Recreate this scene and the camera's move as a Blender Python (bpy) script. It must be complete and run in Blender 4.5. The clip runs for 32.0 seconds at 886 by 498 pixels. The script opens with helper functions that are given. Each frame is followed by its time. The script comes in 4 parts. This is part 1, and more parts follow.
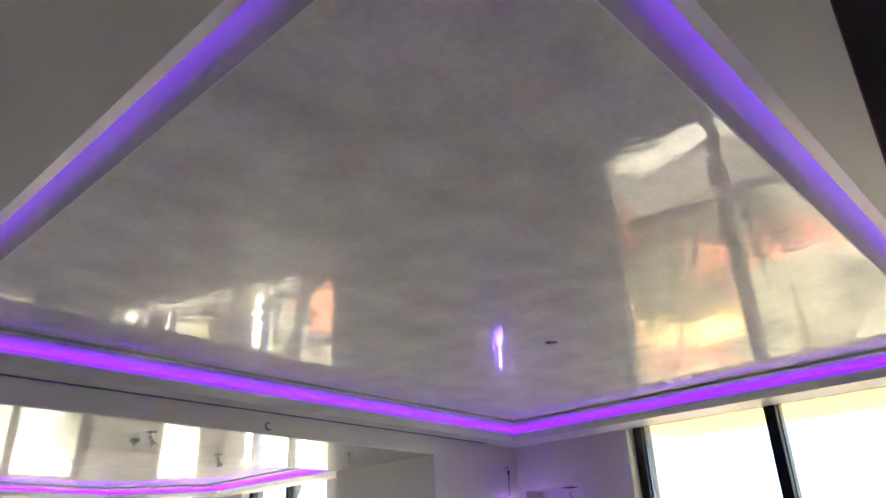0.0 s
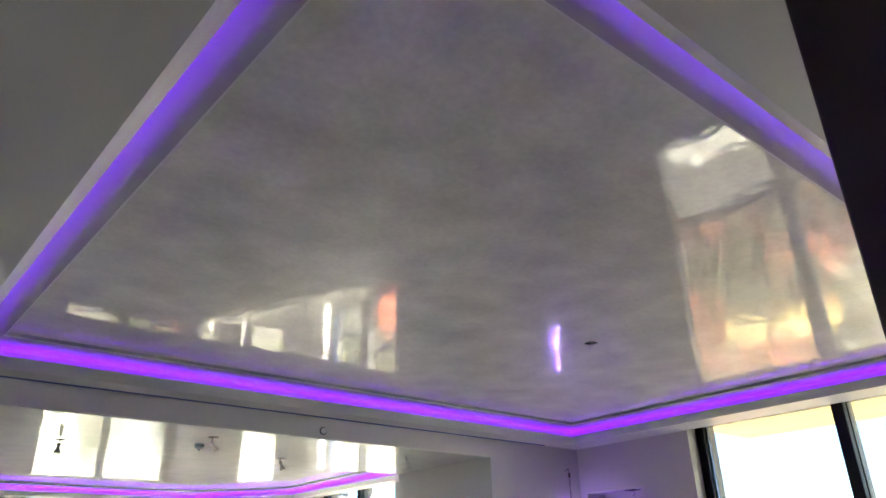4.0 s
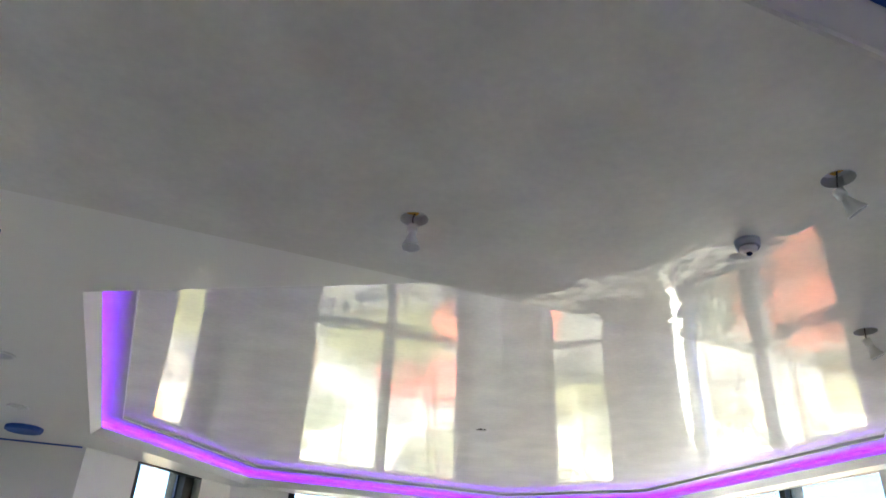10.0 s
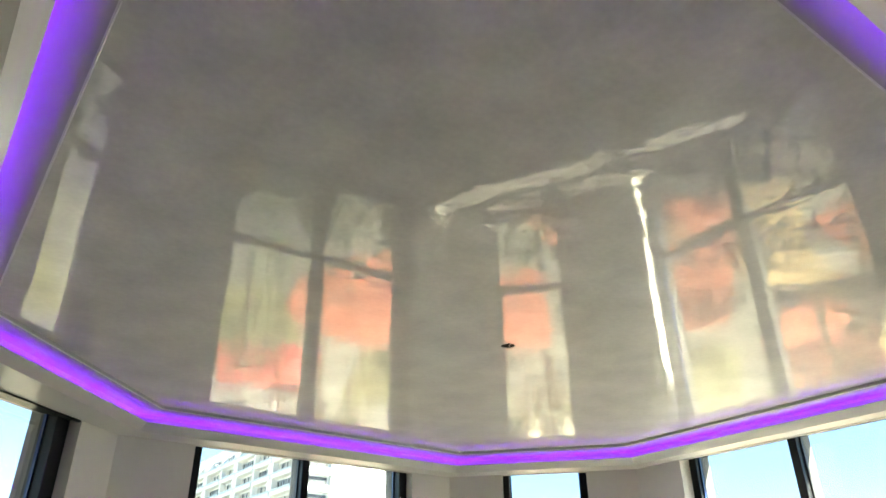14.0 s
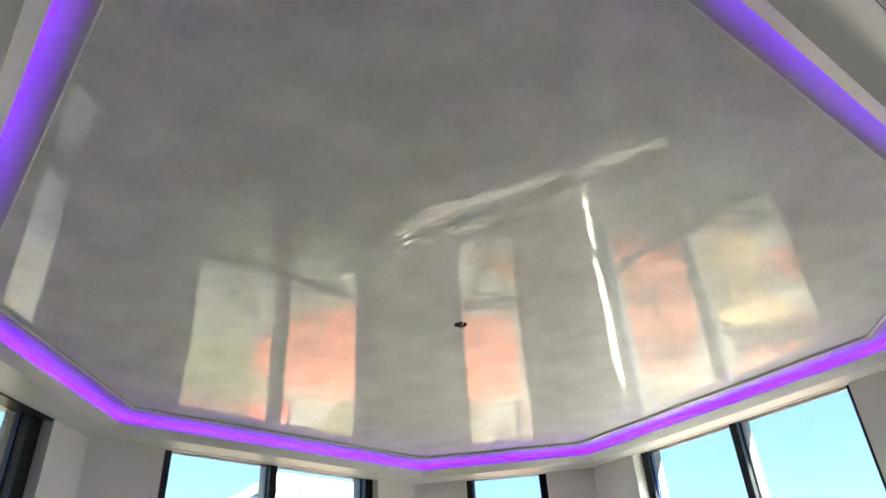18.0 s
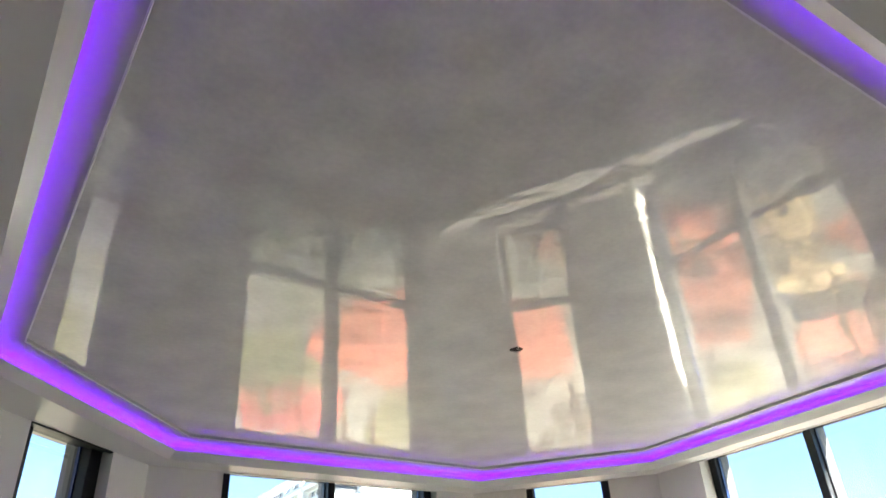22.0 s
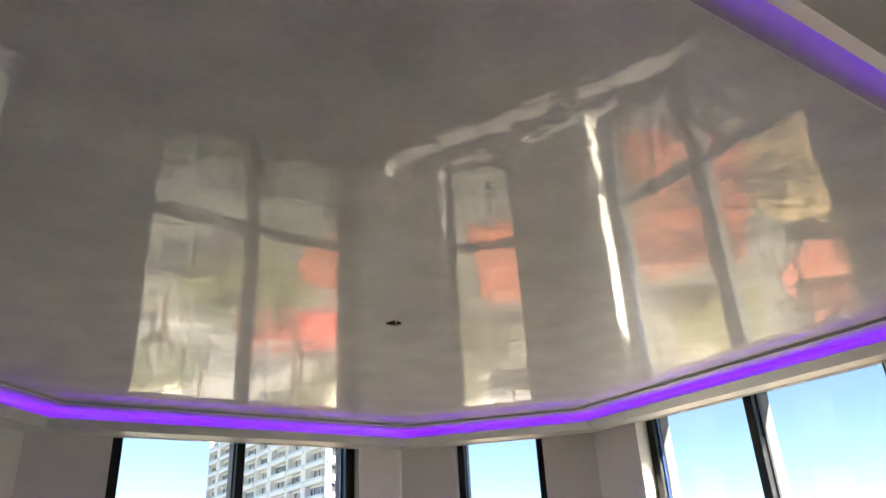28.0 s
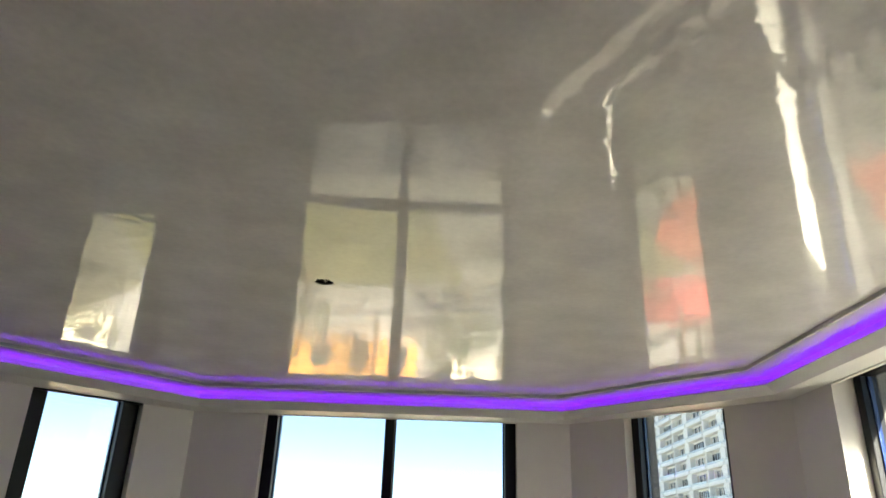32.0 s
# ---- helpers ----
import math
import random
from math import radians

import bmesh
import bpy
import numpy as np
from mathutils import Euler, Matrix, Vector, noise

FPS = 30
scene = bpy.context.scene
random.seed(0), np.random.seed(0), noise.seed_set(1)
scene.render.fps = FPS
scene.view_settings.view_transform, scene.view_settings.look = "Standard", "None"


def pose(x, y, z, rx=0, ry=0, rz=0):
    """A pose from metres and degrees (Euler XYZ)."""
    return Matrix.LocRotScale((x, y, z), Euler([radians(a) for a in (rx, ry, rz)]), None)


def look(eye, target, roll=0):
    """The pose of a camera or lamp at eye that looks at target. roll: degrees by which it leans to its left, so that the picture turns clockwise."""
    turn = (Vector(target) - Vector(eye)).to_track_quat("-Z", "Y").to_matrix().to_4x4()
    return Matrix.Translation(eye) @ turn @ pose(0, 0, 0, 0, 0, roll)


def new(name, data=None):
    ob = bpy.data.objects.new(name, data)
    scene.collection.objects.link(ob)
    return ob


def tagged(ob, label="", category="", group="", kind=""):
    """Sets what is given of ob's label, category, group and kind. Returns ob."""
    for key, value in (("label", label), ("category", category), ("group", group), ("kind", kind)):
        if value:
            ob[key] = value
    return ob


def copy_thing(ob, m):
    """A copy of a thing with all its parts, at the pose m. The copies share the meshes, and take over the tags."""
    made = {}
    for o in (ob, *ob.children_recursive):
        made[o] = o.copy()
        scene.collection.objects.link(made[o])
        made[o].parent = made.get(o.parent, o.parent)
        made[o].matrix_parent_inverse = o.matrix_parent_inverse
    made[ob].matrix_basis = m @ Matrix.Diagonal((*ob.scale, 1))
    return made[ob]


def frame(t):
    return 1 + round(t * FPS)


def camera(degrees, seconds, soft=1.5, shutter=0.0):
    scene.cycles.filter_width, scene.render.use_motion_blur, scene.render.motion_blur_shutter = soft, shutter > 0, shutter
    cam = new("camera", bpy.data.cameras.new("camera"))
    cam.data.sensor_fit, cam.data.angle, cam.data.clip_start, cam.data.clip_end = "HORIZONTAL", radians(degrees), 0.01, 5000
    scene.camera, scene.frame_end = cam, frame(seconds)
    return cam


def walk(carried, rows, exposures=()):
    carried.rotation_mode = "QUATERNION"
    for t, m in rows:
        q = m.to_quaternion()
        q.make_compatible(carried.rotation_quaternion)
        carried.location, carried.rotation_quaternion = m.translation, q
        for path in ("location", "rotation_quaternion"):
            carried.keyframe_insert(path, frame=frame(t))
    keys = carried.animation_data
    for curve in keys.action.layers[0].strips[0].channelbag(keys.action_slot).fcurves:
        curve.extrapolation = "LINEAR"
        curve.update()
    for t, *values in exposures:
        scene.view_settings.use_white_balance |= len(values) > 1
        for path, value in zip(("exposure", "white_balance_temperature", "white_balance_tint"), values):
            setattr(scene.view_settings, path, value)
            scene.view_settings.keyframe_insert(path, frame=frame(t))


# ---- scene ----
cam = camera(64.2, 32.0, soft=1.6)
PATH = [
    (0, (-1.305, -5.599, 1.579), (0.038, -4.366, 2.401), -2.2),
    (0.5, (-1.325, -5.571, 1.574), (0.099, -4.407, 2.358), -2.6),
    (1, (-1.346, -5.563, 1.573), (0.11, -4.433, 2.35), -2.5),
    (1.5, (-1.357, -5.562, 1.583), (0.09, -4.425, 2.366), -2.2),
    (2, (-1.366, -5.581, 1.573), (0.041, -4.401, 2.364), -2.4),
    (2.5, (-1.308, -5.649, 1.577), (0.019, -4.387, 2.379), -2.7),
    (3, (-1.275, -5.733, 1.562), (-0.028, -4.402, 2.383), -2.3),
    (3.5, (-1.203, -5.823, 1.558), (-0.018, -4.443, 2.391), -1.7),
    (5.5, (-0.985, -5.465, 1.564), (0.193, -4.092, 2.416), -1.3),
    (6, (-0.851, -5.12, 1.546), (0.255, -3.718, 2.447), -2.1),
    (6.5, (-0.795, -4.688, 1.506), (0.198, -3.204, 2.406), -1.6),
    (7, (-0.653, -4.282, 1.54), (0.119, -2.646, 2.393), 0.0),
    (7.5, (-0.588, -3.827, 1.537), (0.119, -2.167, 2.4), -0.6),
    (8, (-0.512, -3.392, 1.547), (0.111, -1.707, 2.426), 0.3),
    (8.5, (-0.516, -2.949, 1.538), (0.072, -1.272, 2.455), 0.2),
    (9, (-0.494, -2.522, 1.521), (0.128, -0.86, 2.444), -0.3),
    (9.5, (-0.456, -2.127, 1.517), (0.135, -0.461, 2.454), 1.2),
    (10, (-0.492, -1.716, 1.493), (0.172, -0.087, 2.444), 2.4),
    (10.5, (-0.549, -1.323, 1.489), (0.236, 0.253, 2.437), 1.4),
    (11, (-0.6, -0.967, 1.477), (0.18, 0.592, 2.458), 2.2),
    (11.5, (-0.693, -0.631, 1.452), (0.126, 0.891, 2.459), 2.8),
    (12, (-0.785, -0.336, 1.45), (0.148, 1.123, 2.45), 1.2),
    (12.5, (-0.761, -0.09, 1.422), (0.215, 1.353, 2.406), -0.2),
    (13, (-0.746, 0.036, 1.417), (0.271, 1.471, 2.37), -0.5),
    (13.5, (-0.769, 0.106, 1.412), (0.287, 1.52, 2.353), -0.6),
    (15.5, (-0.741, 0.213, 1.115), (0.234, 1.557, 2.23), -1.0),
    (16, (-0.747, 0.197, 0.92), (0.205, 1.452, 2.153), -0.7),
    (17, (-0.882, 0.115, 0.839), (0.025, 1.433, 2.04), -2.2),
    (17.5, (-0.876, 0.051, 0.852), (0.092, 1.399, 1.968), -2.9),
    (18, (-0.778, 0.024, 0.858), (0.299, 1.318, 1.938), -3.4),
    (18.5, (-0.724, 0.015, 0.883), (0.436, 1.219, 1.981), -3.9),
    (19, (-0.708, -0.021, 0.923), (0.476, 1.131, 2.051), -4.5),
    (19.5, (-0.753, -0.045, 0.892), (0.384, 1.125, 2.05), -5.6),
    (20, (-0.83, -0.015, 0.882), (0.206, 1.236, 2.048), -5.4),
    (20.5, (-0.867, -0.007, 0.868), (0.099, 1.295, 2.039), -4.3),
    (21.5, (-0.865, 0.002, 0.906), (0.075, 1.332, 2.066), -3.0),
    (22, (-0.783, 0.034, 1.188), (0.208, 1.431, 2.22), -3.7),
    (22.5, (-0.795, 0.001, 1.443), (0.237, 1.448, 2.36), -3.9),
    (23, (-0.831, -0.051, 1.577), (0.233, 1.433, 2.394), -3.7),
    (23.5, (-0.87, -0.081, 1.58), (0.212, 1.406, 2.366), -2.5),
    (24, (-0.903, -0.139, 1.605), (0.183, 1.355, 2.372), -1.4),
    (24.5, (-0.933, -0.164, 1.629), (0.156, 1.341, 2.371), -1.3),
    (25, (-0.886, -0.269, 1.606), (0.144, 1.271, 2.359), -1.7),
    (25.5, (-0.728, -0.38, 1.619), (0.235, 1.189, 2.399), -1.2),
    (26, (-0.659, -0.382, 1.609), (0.371, 1.136, 2.406), -1.0),
    (26.5, (-0.537, -0.217, 1.649), (0.581, 1.223, 2.47), -1.8),
    (28.5, (0.324, 0.004, 1.645), (1.319, 1.52, 2.489), -3.4),
    (29, (0.617, 0.02, 1.675), (1.564, 1.535, 2.575), -3.4),
    (29.5, (0.929, -0.081, 1.678), (1.731, 1.523, 2.564), -1.5),
    (30, (1.192, -0.159, 1.682), (1.873, 1.518, 2.533), 1.2),
    (30.5, (1.469, -0.141, 1.696), (2.021, 1.582, 2.55), 2.1),
    (31, (1.767, -0.141, 1.698), (2.149, 1.628, 2.549), 0.8),
    (31.5, (2.065, -0.143, 1.717), (2.276, 1.673, 2.528), 1.3),
    (32, (2.301, -0.028, 1.716), (2.312, 1.814, 2.497), 2.0),
]
EXPOSURES = [(0.0, 4.9, 7500, 0), (3.0, 4.85, 7100, -1), (6.0, 4.6, 7300, -6), (7.0, 4.64, 7200, -14), (8.0, 4.5, 6900, -10), (9.0, 4.72, 7800, -4), (10.0, 4.73, 6500, -1), (11.0, 4.3, 6200, -2), (12.0, 4.18, 7500, -7), (13.0, 4.05, 7700, -8), (16.0, 4.58, 6900, -5), (17.0, 4.55, 6500, -9), (18.0, 4.25, 6800, -3), (19.0, 4.33, 7100, -2), (20.0, 4.33, 6800, -6), (21.5, 4.35, 6600, -4), (22.0, 4.2, 6900, 2), (23.0, 3.7, 7300, 8), (26.0, 3.65, 7500, 8), (29.0, 3.53, 7400, 2), (31.0, 3.51, 7700, -1), (32.0, 3.47, 7600, 0)]
walk(cam, [(t, look(e, g, r)) for t, e, g, r in PATH], EXPOSURES)

# ---- world and sun ----
SUN_AZ, SUN_EL = -64.0, 35.2            # degrees, counter-clockwise from +x
world = bpy.data.worlds.new("sky")
scene.world = world
world.use_nodes = True
wn = world.node_tree.nodes
sky = wn.new("ShaderNodeTexSky")
sky.sky_type = "NISHITA"
sky.sun_disc = False
sky.sun_elevation = radians(SUN_EL)
sky.sun_rotation = radians(90.0 - SUN_AZ)
sky.air_density = 0.6
sky.dust_density = 0.0
sky.ozone_density = 3.0
wn["Background"].inputs["Strength"].default_value = 0.036
world.node_tree.links.new(sky.outputs["Color"], wn["Background"].inputs["Color"])
sun = new("sun", bpy.data.lights.new("sun", "SUN"))
sun.data.energy = 4.4
sun.data.angle = radians(0.53)
sun.data.color = (1.0, 0.96, 0.90)
saz, sel = radians(SUN_AZ), radians(SUN_EL)
sun.matrix_world = look((0, 0, 0), (-math.cos(saz) * math.cos(sel), -math.sin(saz) * math.cos(sel), -math.sin(sel)))

# ---- sizes of the place (metres; x along the header, y towards the bay) ----
Z_SOFFIT, Z_BEAM, Z_LIP, Z_COVE, Z_PANEL = 2.66, 2.50, 2.718, 2.783, 2.806
Z_TOP = 2.96
Z_TROUGH = Z_LIP - 0.031
BEAM_S, BEAM_N = -1.10, 0.25
LEFT_B, RIGHT_JAMB, EAST = -1.50, 3.37, 4.57
A_WEST, A_SOUTH = -3.6, -8.6
GROUND = -13.0
TRAY_A = [(-0.710, -5.163), (4.19, -5.157), (4.19, -1.37), (-0.755, -1.37)]
TRAY_B = [(-0.785, 1.335), (0.53, 0.545), (3.27, 0.545), (4.35, 1.555), (4.35, 4.28), (3.29, 5.43), (0.52, 5.43), (-0.785, 4.05)]
BAY = [(LEFT_B, 4.60), (-0.88, 4.57), (0.40, 5.69), (3.39, 5.68), (EAST, 4.42), (EAST, 1.42), (RIGHT_JAMB, 0.27)]


# ---- material helpers ----
def mat(name, color, rough=0.5, metal=0.0, vary=0.06, scale=6.0, bump=0.0, bump_scale=60.0, spec=0.5, rough_vary=0.0, coat=0.0):
    """A surface with two scales of variation in colour, an optional relief and an uneven gloss."""
    m = bpy.data.materials.new(name)
    m.use_nodes = True
    nt = m.node_tree
    n, l = nt.nodes, nt.links
    b = n["Principled BSDF"]
    b.inputs["Roughness"].default_value = rough
    b.inputs["Metallic"].default_value = metal
    b.inputs["Specular IOR Level"].default_value = spec
    b.inputs["Coat Weight"].default_value = coat
    tc = n.new("ShaderNodeTexCoord")
    big = n.new("ShaderNodeTexNoise")
    big.inputs["Scale"].default_value = scale
    big.inputs["Detail"].default_value = 4
    fine = n.new("ShaderNodeTexNoise")
    fine.inputs["Scale"].default_value = scale * 9
    fine.inputs["Detail"].default_value = 3
    info = n.new("ShaderNodeObjectInfo")
    for t in (big, fine):
        l.new(tc.outputs["Object"], t.inputs["Vector"])
    mix = n.new("ShaderNodeMath")
    mix.operation = "MULTIPLY_ADD"
    mix.inputs[1].default_value = 0.35
    l.new(fine.outputs["Fac"], mix.inputs[0])
    l.new(big.outputs["Fac"], mix.inputs[2])
    ramp = n.new("ShaderNodeMapRange")
    ramp.inputs["From Min"].default_value, ramp.inputs["From Max"].default_value = 0.35, 1.0
    ramp.inputs["To Min"].default_value, ramp.inputs["To Max"].default_value = 1.0 - vary, 1.0 + vary
    l.new(mix.outputs[0], ramp.inputs["Value"])
    mul = n.new("ShaderNodeVectorMath")
    mul.operation = "SCALE"
    mul.inputs[0].default_value = color
    l.new(ramp.outputs["Result"], mul.inputs["Scale"])
    l.new(mul.outputs["Vector"], b.inputs["Base Color"])
    if rough_vary:
        rr = n.new("ShaderNodeMapRange")
        rr.inputs["From Min"].default_value, rr.inputs["From Max"].default_value = 0.1, 0.9
        rr.inputs["To Min"].default_value, rr.inputs["To Max"].default_value = max(rough - rough_vary, 0.0), rough + rough_vary
        l.new(big.outputs["Fac"], rr.inputs["Value"])
        l.new(rr.outputs["Result"], b.inputs["Roughness"])
    if bump:
        bt = n.new("ShaderNodeTexNoise")
        bt.inputs["Scale"].default_value = bump_scale
        bt.inputs["Detail"].default_value = 3
        l.new(tc.outputs["Object"], bt.inputs["Vector"])
        bp = n.new("ShaderNodeBump")
        bp.inputs["Strength"].default_value = 1.0
        bp.inputs["Distance"].default_value = bump
        l.new(bt.outputs["Fac"], bp.inputs["Height"])
        l.new(bp.outputs["Normal"], b.inputs["Normal"])
    return m


def polished_plaster(name, color, rough, wave, chop, gloss=1.0, patch=0.03, fine=0.045, cloudy=0.14):
    """Hand-trowelled polished plaster: cloudy tone, mirror gloss that dulls in patches, a slow wave, a trowel chop and a fine ripple."""
    m = mat(name, color, rough=0.38, vary=cloudy, scale=4.0, rough_vary=0.06, spec=0.3, coat=gloss)
    nt = m.node_tree
    n, l = nt.nodes, nt.links
    b = n["Principled BSDF"]
    b.inputs["Coat IOR"].default_value = 1.52
    tc = n.new("ShaderNodeTexCoord")
    cloud = n.new("ShaderNodeTexNoise")
    cloud.inputs["Scale"].default_value = 6.0
    cloud.inputs["Detail"].default_value = 5.0
    cloud.inputs["Distortion"].default_value = 1.4
    l.new(tc.outputs["Object"], cloud.inputs["Vector"])
    dull = n.new("ShaderNodeMapRange")
    dull.interpolation_type = "SMOOTHSTEP"
    dull.inputs["From Min"].default_value, dull.inputs["From Max"].default_value = 0.50, 0.70
    dull.inputs["To Min"].default_value, dull.inputs["To Max"].default_value = rough, rough + patch
    l.new(cloud.outputs["Fac"], dull.inputs["Value"])
    l.new(dull.outputs["Result"], b.inputs["Coat Roughness"])
    area = n.new("ShaderNodeTexNoise")
    area.inputs["Scale"].default_value = 0.8
    area.inputs["Detail"].default_value = 2.0
    l.new(tc.outputs["Object"], area.inputs["Vector"])
    worked = n.new("ShaderNodeMapRange")
    worked.interpolation_type = "SMOOTHSTEP"
    worked.inputs["From Min"].default_value, worked.inputs["From Max"].default_value = 0.38, 0.62
    worked.inputs["To Min"].default_value, worked.inputs["To Max"].default_value = 0.65, 1.0
    l.new(area.outputs["Fac"], worked.inputs["Value"])
    last = None
    for scale, detail, height in ((1.7, 0.5, wave), (8.0, 0.5, chop * 0.5), (14.0, 0.5, chop * 0.42), (28.0, 0.5, chop * 0.28), (60.0, 0.5, chop * fine)):
        t = n.new("ShaderNodeTexNoise")
        t.inputs["Scale"].default_value = scale
        t.inputs["Detail"].default_value = detail
        l.new(tc.outputs["Object"], t.inputs["Vector"])
        bp = n.new("ShaderNodeBump")
        bp.inputs["Distance"].default_value = height
        l.new(t.outputs["Fac"], bp.inputs["Height"])
        if last is not None:
            l.new(last.outputs["Normal"], bp.inputs["Normal"])
            l.new(worked.outputs["Result"], bp.inputs["Strength"])
        last = bp
    l.new(last.outputs["Normal"], b.inputs["Normal"])
    l.new(last.outputs["Normal"], b.inputs["Coat Normal"])
    return m


def glow(name, color, strength):
    m = bpy.data.materials.new(name)
    m.use_nodes = True
    b = m.node_tree.nodes["Principled BSDF"]
    b.inputs["Base Color"].default_value = (*color, 1)
    b.inputs["Emission Color"].default_value = (*color, 1)
    b.inputs["Emission Strength"].default_value = strength
    return m


def clear_glass(name, tint):
    m = bpy.data.materials.new(name)
    m.use_nodes = True
    b = m.node_tree.nodes["Principled BSDF"]
    b.inputs["Base Color"].default_value = (*tint, 1)
    b.inputs["Roughness"].default_value = 0.0
    b.inputs["IOR"].default_value = 1.45
    b.inputs["Transmission Weight"].default_value = 1.0
    return m


M_WALL = mat("wall_paint", (0.78, 0.745, 0.695), 0.42, vary=0.03, scale=2.0, bump=0.0006, bump_scale=90)
M_SOFFIT = mat("soffit_paint", (0.83, 0.81, 0.775), 0.38, vary=0.03, scale=1.6, bump=0.0004, bump_scale=70)
M_TRIM = mat("fascia_paint", (0.74, 0.72, 0.68), 0.35, vary=0.03, scale=3.0, bump=0.0004, bump_scale=80)
# wall paint lightened for the window-lit west wall; also the white of the beads
M_LITWALL_BEAD = mat("lit_wall_and_bead_white", (0.86, 0.85, 0.83), 0.4, vary=0.025, scale=2.0, bump=0.0006, bump_scale=90)
# same paint as around it, darkened for cove shade and a purer LED glow
M_COVE = mat("cove_paint_darkened", (0.52, 0.505, 0.49), 0.6, vary=0.03, scale=3.0)
M_PANEL = polished_plaster("polished_plaster", (0.82, 0.80, 0.765), 0.004, 0.0018, 0.0011, gloss=0.9, cloudy=0.18)
M_PANEL_DULL = polished_plaster("waxed_plaster", (0.86, 0.835, 0.785), 0.012, 0.0018, 0.00125, gloss=0.78, patch=0.06, fine=0.12, cloudy=0.24)
M_BEAM = polished_plaster("polished_beam_plaster", (0.78, 0.75, 0.695), 0.004, 0.0018, 0.0017, gloss=0.72, patch=0.015, fine=0.03)
# bay floor colour kept dark so the sunlit strip reflects dimmer
M_FLOOR_DIM = mat("bay_floor_dimmed", (0.19, 0.175, 0.155), 0.75, vary=0.2, scale=1.1, bump=0.001, bump_scale=50)
# room floor made paler than the bay's to bounce light onto the ceiling
M_FLOOR = mat("floor_screed_lightened", (0.70, 0.68, 0.635), 0.7, vary=0.25, scale=0.8, bump=0.002, bump_scale=40)
M_FRAME = mat("dark_aluminium", (0.008, 0.009, 0.012), 0.4, metal=0.0, spec=0.3, vary=0.15, scale=5)
M_FIN = mat("grey_fin", (0.10, 0.097, 0.09), 0.6, metal=0.0, vary=0.1, scale=5)
M_FRAME_FILM = mat("blue_protective_film", (0.010, 0.025, 0.10), 0.25, vary=0.12, scale=8)
M_GLASS = clear_glass("window_glass", (0.75, 0.772, 0.81))
# same glass, darkened to hold down the long window's view and reflections
M_GLASS_DIM = clear_glass("dimmed_window_glass", (0.65, 0.67, 0.70))
M_TAPE = mat("blue_masking_tape", (0.010, 0.075, 0.36), 0.6, vary=0.16, scale=14, bump=0.0006, bump_scale=200)
M_BROWN = mat("dark_brown_veneer", (0.085, 0.062, 0.052), 0.45, vary=0.25, scale=1.5, bump=0.0004, bump_scale=60)
M_LED_A = glow("led_tape_violet", (0.17, 0.006, 1.0), 1.75)
M_LED_B = glow("led_tape_blue_violet", (0.19, 0.005, 1.0), 2.6)
M_SLAB = mat("concrete_slab", (0.45, 0.44, 0.42), 0.8, vary=0.12, scale=0.7, bump=0.002, bump_scale=30)


# ---- mesh helpers ----
def part(name, bm, material, parent=None, label="", smooth=False):
    """Links a bmesh as one mesh object, under parent if one is given."""
    bmesh.ops.recalc_face_normals(bm, faces=bm.faces)
    me = bpy.data.meshes.new(name)
    bm.to_mesh(me)
    bm.free()
    if smooth:
        for p in me.polygons:
            p.use_smooth = True
    me.materials.append(material)
    ob = new(name, me)
    if parent is not None:
        ob.parent = parent
    if label:
        tagged(ob, label)
    return ob


def empty(name, place, rz=0.0):
    ob = new(name)
    ob.matrix_basis = pose(*place, 0, 0, rz)
    return ob


def box(bm, lo, hi, m=None):
    vs = [bm.verts.new((x, y, z)) for z in (lo[2], hi[2]) for y in (lo[1], hi[1]) for x in (lo[0], hi[0])]
    for f in ((0, 2, 3, 1), (4, 5, 7, 6), (0, 1, 5, 4), (2, 6, 7, 3), (0, 4, 6, 2), (1, 3, 7, 5)):
        bm.faces.new([vs[i] for i in f])
    if m is not None:
        bmesh.ops.transform(bm, matrix=m, verts=vs)
    return vs


def bevel(bm, width, segments=2):
    bmesh.ops.bevel(bm, geom=list(bm.edges), offset=width, segments=segments, affect="EDGES", profile=0.5, clamp_overlap=True)


def prism(bm, pts, z0, z1):
    a = [bm.verts.new((x, y, z0)) for x, y in pts]
    b = [bm.verts.new((x, y, z1)) for x, y in pts]
    k = len(pts)
    bm.faces.new(a[::-1])
    bm.faces.new(b)
    for i in range(k):
        bm.faces.new((a[i], a[(i + 1) % k], b[(i + 1) % k], b[i]))


def tube(bm, path, radius, sides=8, closed_ends=True):
    """A round tube along a list of places; radius may be a number or a list."""
    rings = []
    path = [Vector(p) for p in path]
    up = Vector((0.13, 0.21, 1)).normalized()
    for i, p in enumerate(path):
        d = (path[min(i + 1, len(path) - 1)] - path[max(i - 1, 0)]).normalized()
        s = d.cross(up)
        if s.length < 1e-3:
            s = d.cross(Vector((1, 0, 0)))
        s.normalize()
        u = s.cross(d)
        r = radius[i] if isinstance(radius, (list, tuple)) else radius
        rings.append([bm.verts.new(p + (s * math.cos(a) + u * math.sin(a)) * r) for a in [2 * math.pi * k / sides for k in range(sides)]])
    for a, b in zip(rings, rings[1:]):
        for k in range(sides):
            bm.faces.new((a[k], a[(k + 1) % sides], b[(k + 1) % sides], b[k]))
    if closed_ends:
        bm.faces.new(rings[0][::-1])
        bm.faces.new(rings[-1])


